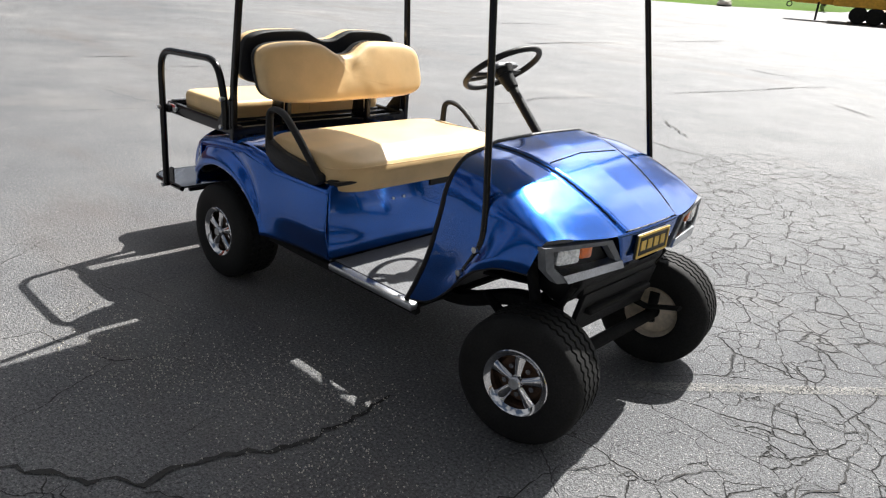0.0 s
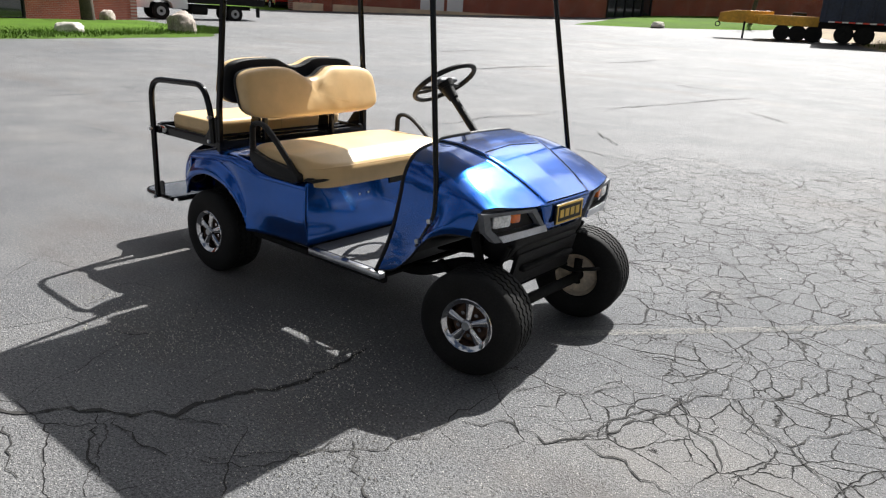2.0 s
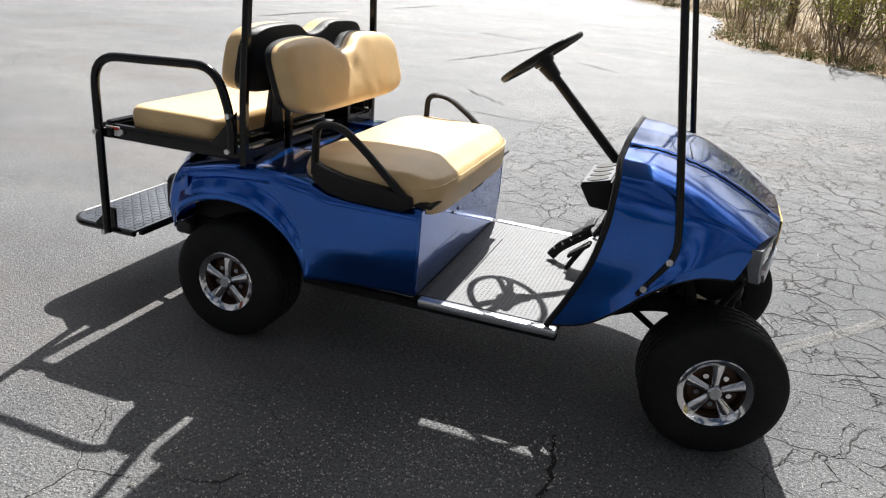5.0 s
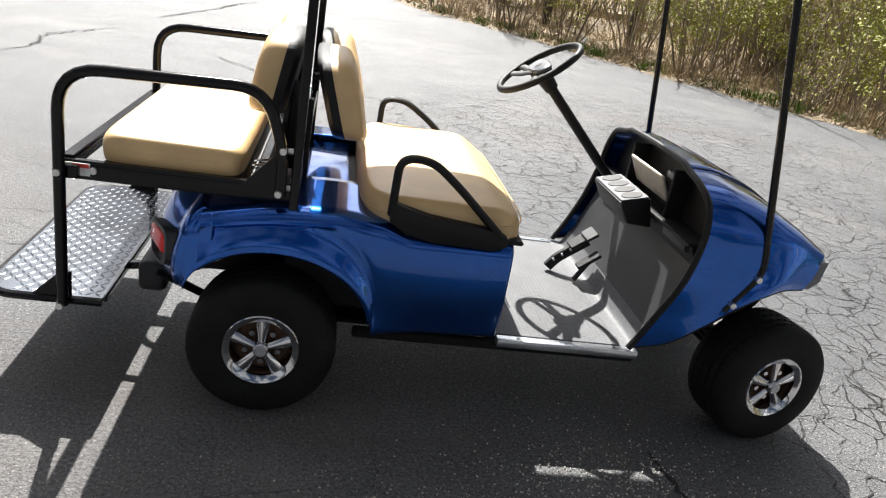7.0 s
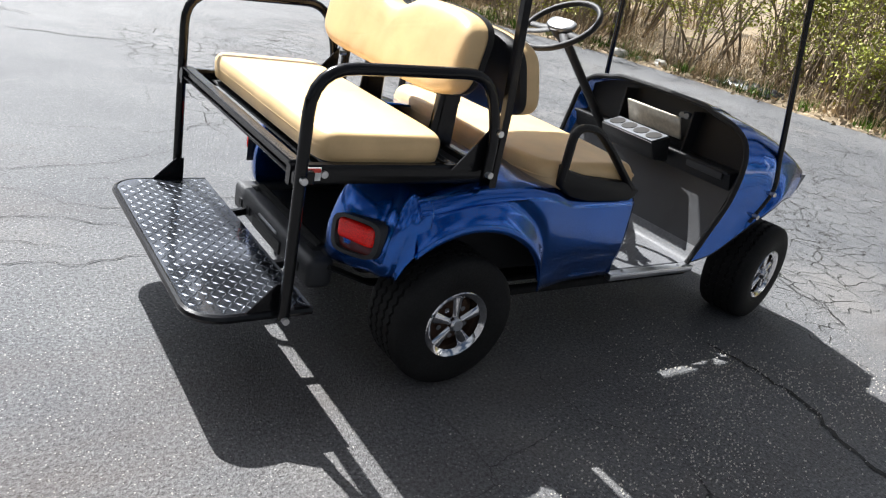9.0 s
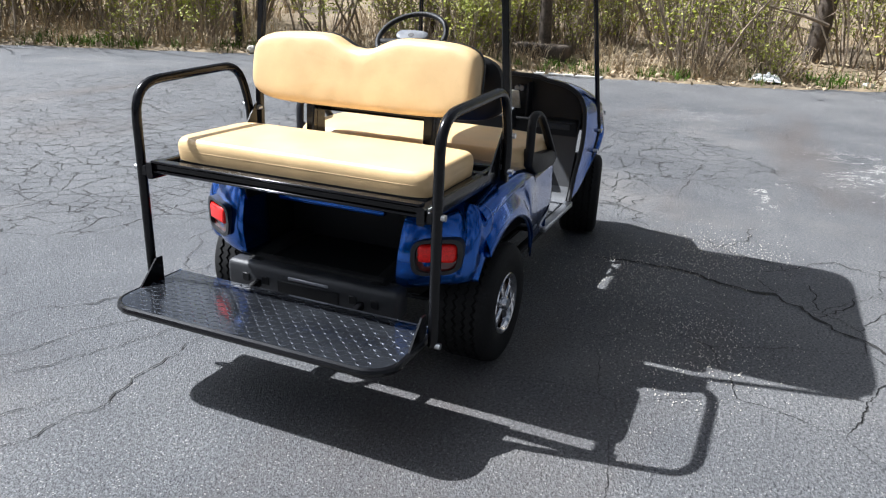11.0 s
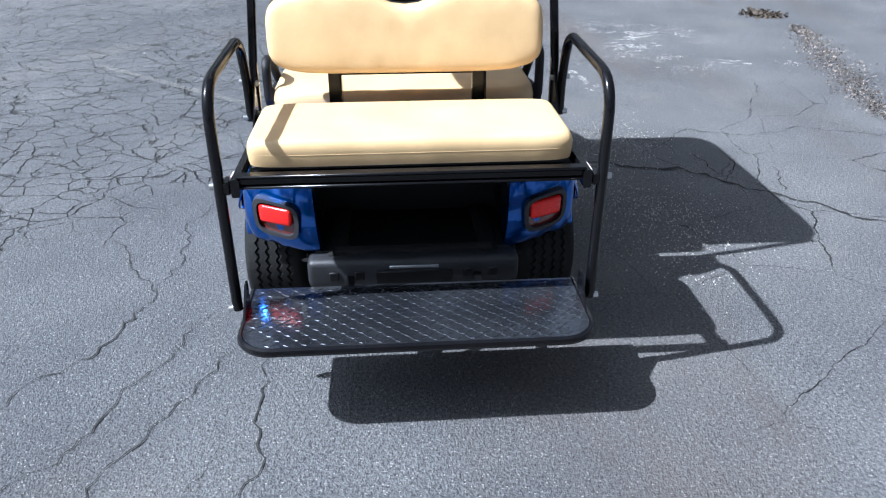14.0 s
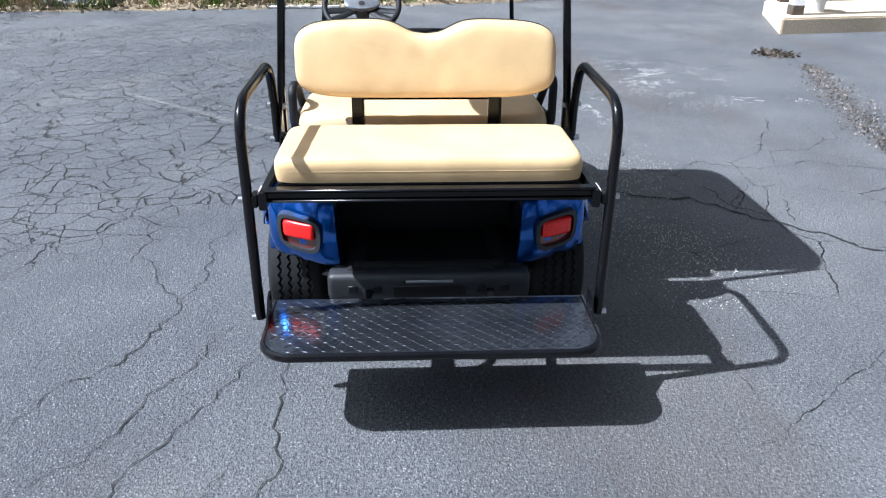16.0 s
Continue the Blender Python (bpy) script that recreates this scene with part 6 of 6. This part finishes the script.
for x, y, sx, sy, sz, k, mt, lb in ((-21.2, 12.15, 0.42, 0.62, 0.55, 1, STONE, "large rough grey-brown boulder on the lawn"), (-20.4, 7.85, 0.30, 0.42, 0.26, 2, PALESTONE, "small pale boulder at the lawn's edge"), (-29.6, 13.6, 0.28, 0.42, 0.36, 3, STONE, "small boulder beside the tree"),
                                   (-17.5, 42.9, 0.50, 0.4, 0.24, 4, PALESTONE, "pale boulder on the far grass")):
    stone(x, y, rise(x, y) + 0.06, sx, sy, sz, k, mt, lb, "boulders on the lawns")
tree(-29.0, 12.5, (0.02, -0.06), 0.30, 7, 21, "thick lawn tree beside the brick building")
tree(-14.2, 50.0, (0.0, 0.0), 0.16, 6, 22, "slim tree behind the yellow trailer")


def wall_run(name, a, b, h, thick, mat, label, zb):
    """A straight wall from a to b, its length along its own x."""
    a, b = Vector(a), Vector(b)
    L = (b - a).length
    ob = solid(name, box((L / 2, thick / 2, h / 2), (L, thick, h), 0.01, 1), mat, label, "wall", kind="structure", smooth=False)
    ob.matrix_basis = pose(a.x, a.y, zb, 0, 0, math.degrees(math.atan2(b.y - a.y, b.x - a.x)))
    return ob, L


def fitted(name, wall, x0, x1, z0, z1, depth, mat, parent=None, label=""):
    t = box(((x0 + x1) / 2, -depth / 2 + 0.01, (z0 + z1) / 2), (x1 - x0, depth, z1 - z0), 0.006, 1)
    return part(name, t, mat, parent or wall, label, smooth=False)


# office building by the lawn
w1, L1 = wall_run("brick_wall_office", (-30.9, 10.7), (-32.2, 16.4), 4.5, 0.4, BRICK, "red brick office wall", 0.0)
w1b, L1b = wall_run("brick_wall_office_return", (-32.2, 16.4), (-44, 13.5), 4.5, 0.4, BRICK, "red brick end wall", 0.0)
w1c, L1c = wall_run("entrance_front", (-29.4, 1.0), (-30.9, 10.7), 4.5, 0.3, GLASS, "dark glazed office entrance", 0.0)
for i in range(9):
    x = i * L1c / 8
    fitted("mullion", w1c, x - 0.04, x + 0.04, 0, 4.4, 0.09, PLASTIC)
for z in (0.05, 0.95, 2.2):
    fitted("transom", w1c, 0, L1c, z, z + 0.07, 0.08, PLASTIC)
# workshop across the lot
P0, P1 = Vector((-44.5, 35.8)), Vector((-25.0, 50.0))
w2, L2 = wall_run("brick_wall_workshop", P0, P1, 5.0, 0.4, BRICK, "long red brick workshop wall", 0.7)
for f0, wd in ((0.415, 1.7), (0.50, 1.1)):
    x = L2 * f0
    dd = fitted("door_leaf", w2, x, x + wd, 0.2, 3.0, 0.06, DOORWHITE, label="white metal door")
    fitted("door_frame", w2, x - 0.06, x, 0.2, 3.06, 0.09, DOORWHITE, dd)
    fitted("door_frame", w2, x + wd, x + wd + 0.06, 0.2, 3.06, 0.09, DOORWHITE, dd)
xx = L2 * 0.02
fitted("door_leaf", w2, xx, xx + 1.0, 0.0, 2.6, 0.06, GLASS, label="dark glazed door")
fitted("pilaster", w2, L2 * 0.10, L2 * 0.13, -0.3, 5, 0.14, BRICK)
fitted("base_course", w2, 0, L2, -0.5, 0.62, 0.10, CONCRETE)
w3, L3 = wall_run("glazed_link", P1, (-23.6, 54.5), 4.5, 0.3, GLASS, "dark glazed link between the brick buildings", 1.3)
for i in range(6):
    x = i * L3 / 5
    fitted("mullion", w3, x - 0.05, x + 0.05, -0.3, 4.4, 0.09, PLASTIC)
w4, L4 = wall_run("brick_wall_hall", (-23.6, 54.5), (-8, 62.5), 5.0, 0.4, BRICK, "red brick hall behind the grass", 1.6)
for a, b, z in (((-44.5, 35.8), (-70, 60), 0.8), ((-31, 1), (-31, -20), 0)):
    wall_run("brick_wall_end", a, b, 4.5, 0.4, BRICK, "plain brick end wall", z)


# vehicles
def far_wheel(parent, x, y, r, w=0.24, metal=None):
    t = bmesh.new()
    bmesh.ops.create_cone(t, cap_ends=True, segments=28, radius1=r, radius2=r, depth=w)
    bmesh.ops.rotate(t, matrix=Matrix.Rotation(radians(90), 3, "X"), verts=t.verts)
    bmesh.ops.bevel(t, geom=[e for e in t.edges if len(e.link_faces) == 2 and e.calc_face_angle(0) > 1], offset=r * 0.12, segments=2, affect="EDGES")
    bmesh.ops.translate(t, vec=(x, y, r), verts=t.verts)
    wh = part("wheel", t, RUBBER, parent)
    s = -1 if y < 0 else 1
    part("rim", rod((x, y + s * w * 0.42, r), (x, y + s * w * 0.52, r), r * 0.52, 20), metal or CHASSIS, wh)
    part("hub", rod((x, y + s * w * 0.5, r), (x, y + s * w * 0.62, r), r * 0.2, 12), CHASSIS, wh)


def truck(name, place, turn, paint, label, bed=3.9):
    """A cab truck with a flat bed; it points along its own -x."""
    ob = thing(name, place, label, "truck", turn=turn)
    cab = prism([(-0.75, 0.55), (-0.80, 1.0), (-0.70, 1.45), (0.15, 1.58), (0.55, 2.25), (1.85, 2.28), (1.9, 0.55), (1.15, 0.55), (1.05, 0.85), (0.75, 1.0), (0.35, 0.98), (0.05, 0.80), (-0.02, 0.55)], "y", -0.98, 0.98, 0.04)
    part("cab", cab, paint, ob)
    for s in (-1, 1):
        part("side_window", prism([(0.30, 1.55), (0.62, 2.12), (1.65, 2.15), (1.68, 1.55)], "y", s * 0.975, s * 0.99), GLASS, ob)
        part("door_handle", box((1.45, s * 1.0, 1.38), (0.16, 0.03, 0.035), 0.01, 1), PLASTIC, ob)
        part("mirror", box((0.25, s * 1.12, 1.62), (0.10, 0.16, 0.28), 0.03, 2), PLASTIC, ob)
        part("fuel_tank", rod((2.1, s * 0.75, 0.55), (2.9, s * 0.75, 0.55), 0.24, 16), CHASSIS, ob)
    part("frame_rail", box((2.6, 0, 0.72), (5.6, 0.8, 0.2), 0.02, 1), CHASSIS, ob)
    part("front_bumper", box((-0.85, 0, 0.55), (0.12, 1.9, 0.25), 0.03, 2), CHASSIS, ob)
    bd = part("flat_bed", box((2.05 + bed / 2, 0, 1.05), (bed, 2.1, 0.35), 0.02, 1), CHASSIS, ob)
    part("bed_side", box((2.05 + bed / 2, 0, 1.55), (bed, 2.1, 0.65), 0.03, 1), paint, bd)
    part("mud_flap", box((2.05 + bed - 0.3, -0.85, 0.55), (0.03, 0.5, 0.5), 0.01, 1), RUBBER, bd)
    for x in (0.55, 4.35):
        for y in (-0.88, 0.88):
            far_wheel(ob, x, y, 0.42, metal=SILVERTRIM)
    return ob


truck("white_truck", (-33.9, 17.75, 0.12), 74, WHITEPAINT, "white flatbed truck parked by the driveway")
truck("red_truck", (-46.5, 36.5, 0.62), 160, REDPAINT, "small red truck parked by the far lawn", 2.2)

# yellow equipment trailer
tr = thing("equipment_trailer", (-12.1, 38.5, rise(-11, 39)), "yellow low equipment trailer with three wheels in a row", "trailer", turn=17)
part("deck", box((3.6, 0, 0.96), (3.2, 2.2, 0.42), 0.03, 1), YELLOW, tr)
part("tongue", prism([(0.0, 0.80), (0.08, 1.25), (0.9, 1.40), (2.7, 1.42), (2.7, 0.78), (0.3, 0.76)], "y", -0.35, 0.35, 0.02), YELLOW, tr)
part("upper_rail", box((3.4, -1.0, 1.16), (3.2, 0.12, 0.16), 0.02, 1), YELLOW, tr)
part("landing_leg", box((1.35, -0.35, 0.42), (0.10, 0.10, 0.86), 0.01, 1), CHASSIS, tr)
part("hitch_ring", tube([(0.0 - 0.12 * math.cos(a * 0.39), 0, 0.66 + 0.12 * math.sin(a * 0.39)) for a in range(17)], 0.025, seg=6), CHASSIS, tr)
part("winch", box((3.9, -0.3, 1.30), (0.7, 0.6, 0.24), 0.04, 1), CHASSIS, tr)
for x in (3.2, 3.95, 4.7):
    far_wheel(tr, x, -1.0, 0.40)
    far_wheel(tr, x, 1.0, 0.40)

# navy waste container on wheels
ct = thing("container_trailer", (-7.2, 39.0, rise(-6, 40)), "dark navy steel container trailer with a red and white strip", "trailer", turn=14)
part("container_body", box((3.0, 0, 2.2), (6.0, 2.3, 2.5), 0.04, 1), NAVY, ct)
for i in range(9):
    part("rib", box((0.2 + i * 0.7, -1.17, 2.2), (0.10, 0.08, 2.4), 0.015, 1), NAVY, ct)
part("under_frame", box((3.0, 0, 0.80), (6.0, 1.6, 0.3), 0.03, 1), CHASSIS, ct)
for i in range(10):
    part("reflector", box((0.55 + i * 0.3, -1.19, 0.98), (0.28, 0.02, 0.07)), REDINK if i % 2 else WHITE, ct)
part("support_leg", box((0.15, -0.7, 0.45), (0.12, 0.12, 0.9), 0.01, 1), CHASSIS, ct)
for x in (1.2, 2.1, 4.6):
    far_wheel(ct, x, -0.95, 0.42)
    far_wheel(ct, x, 0.95, 0.42)
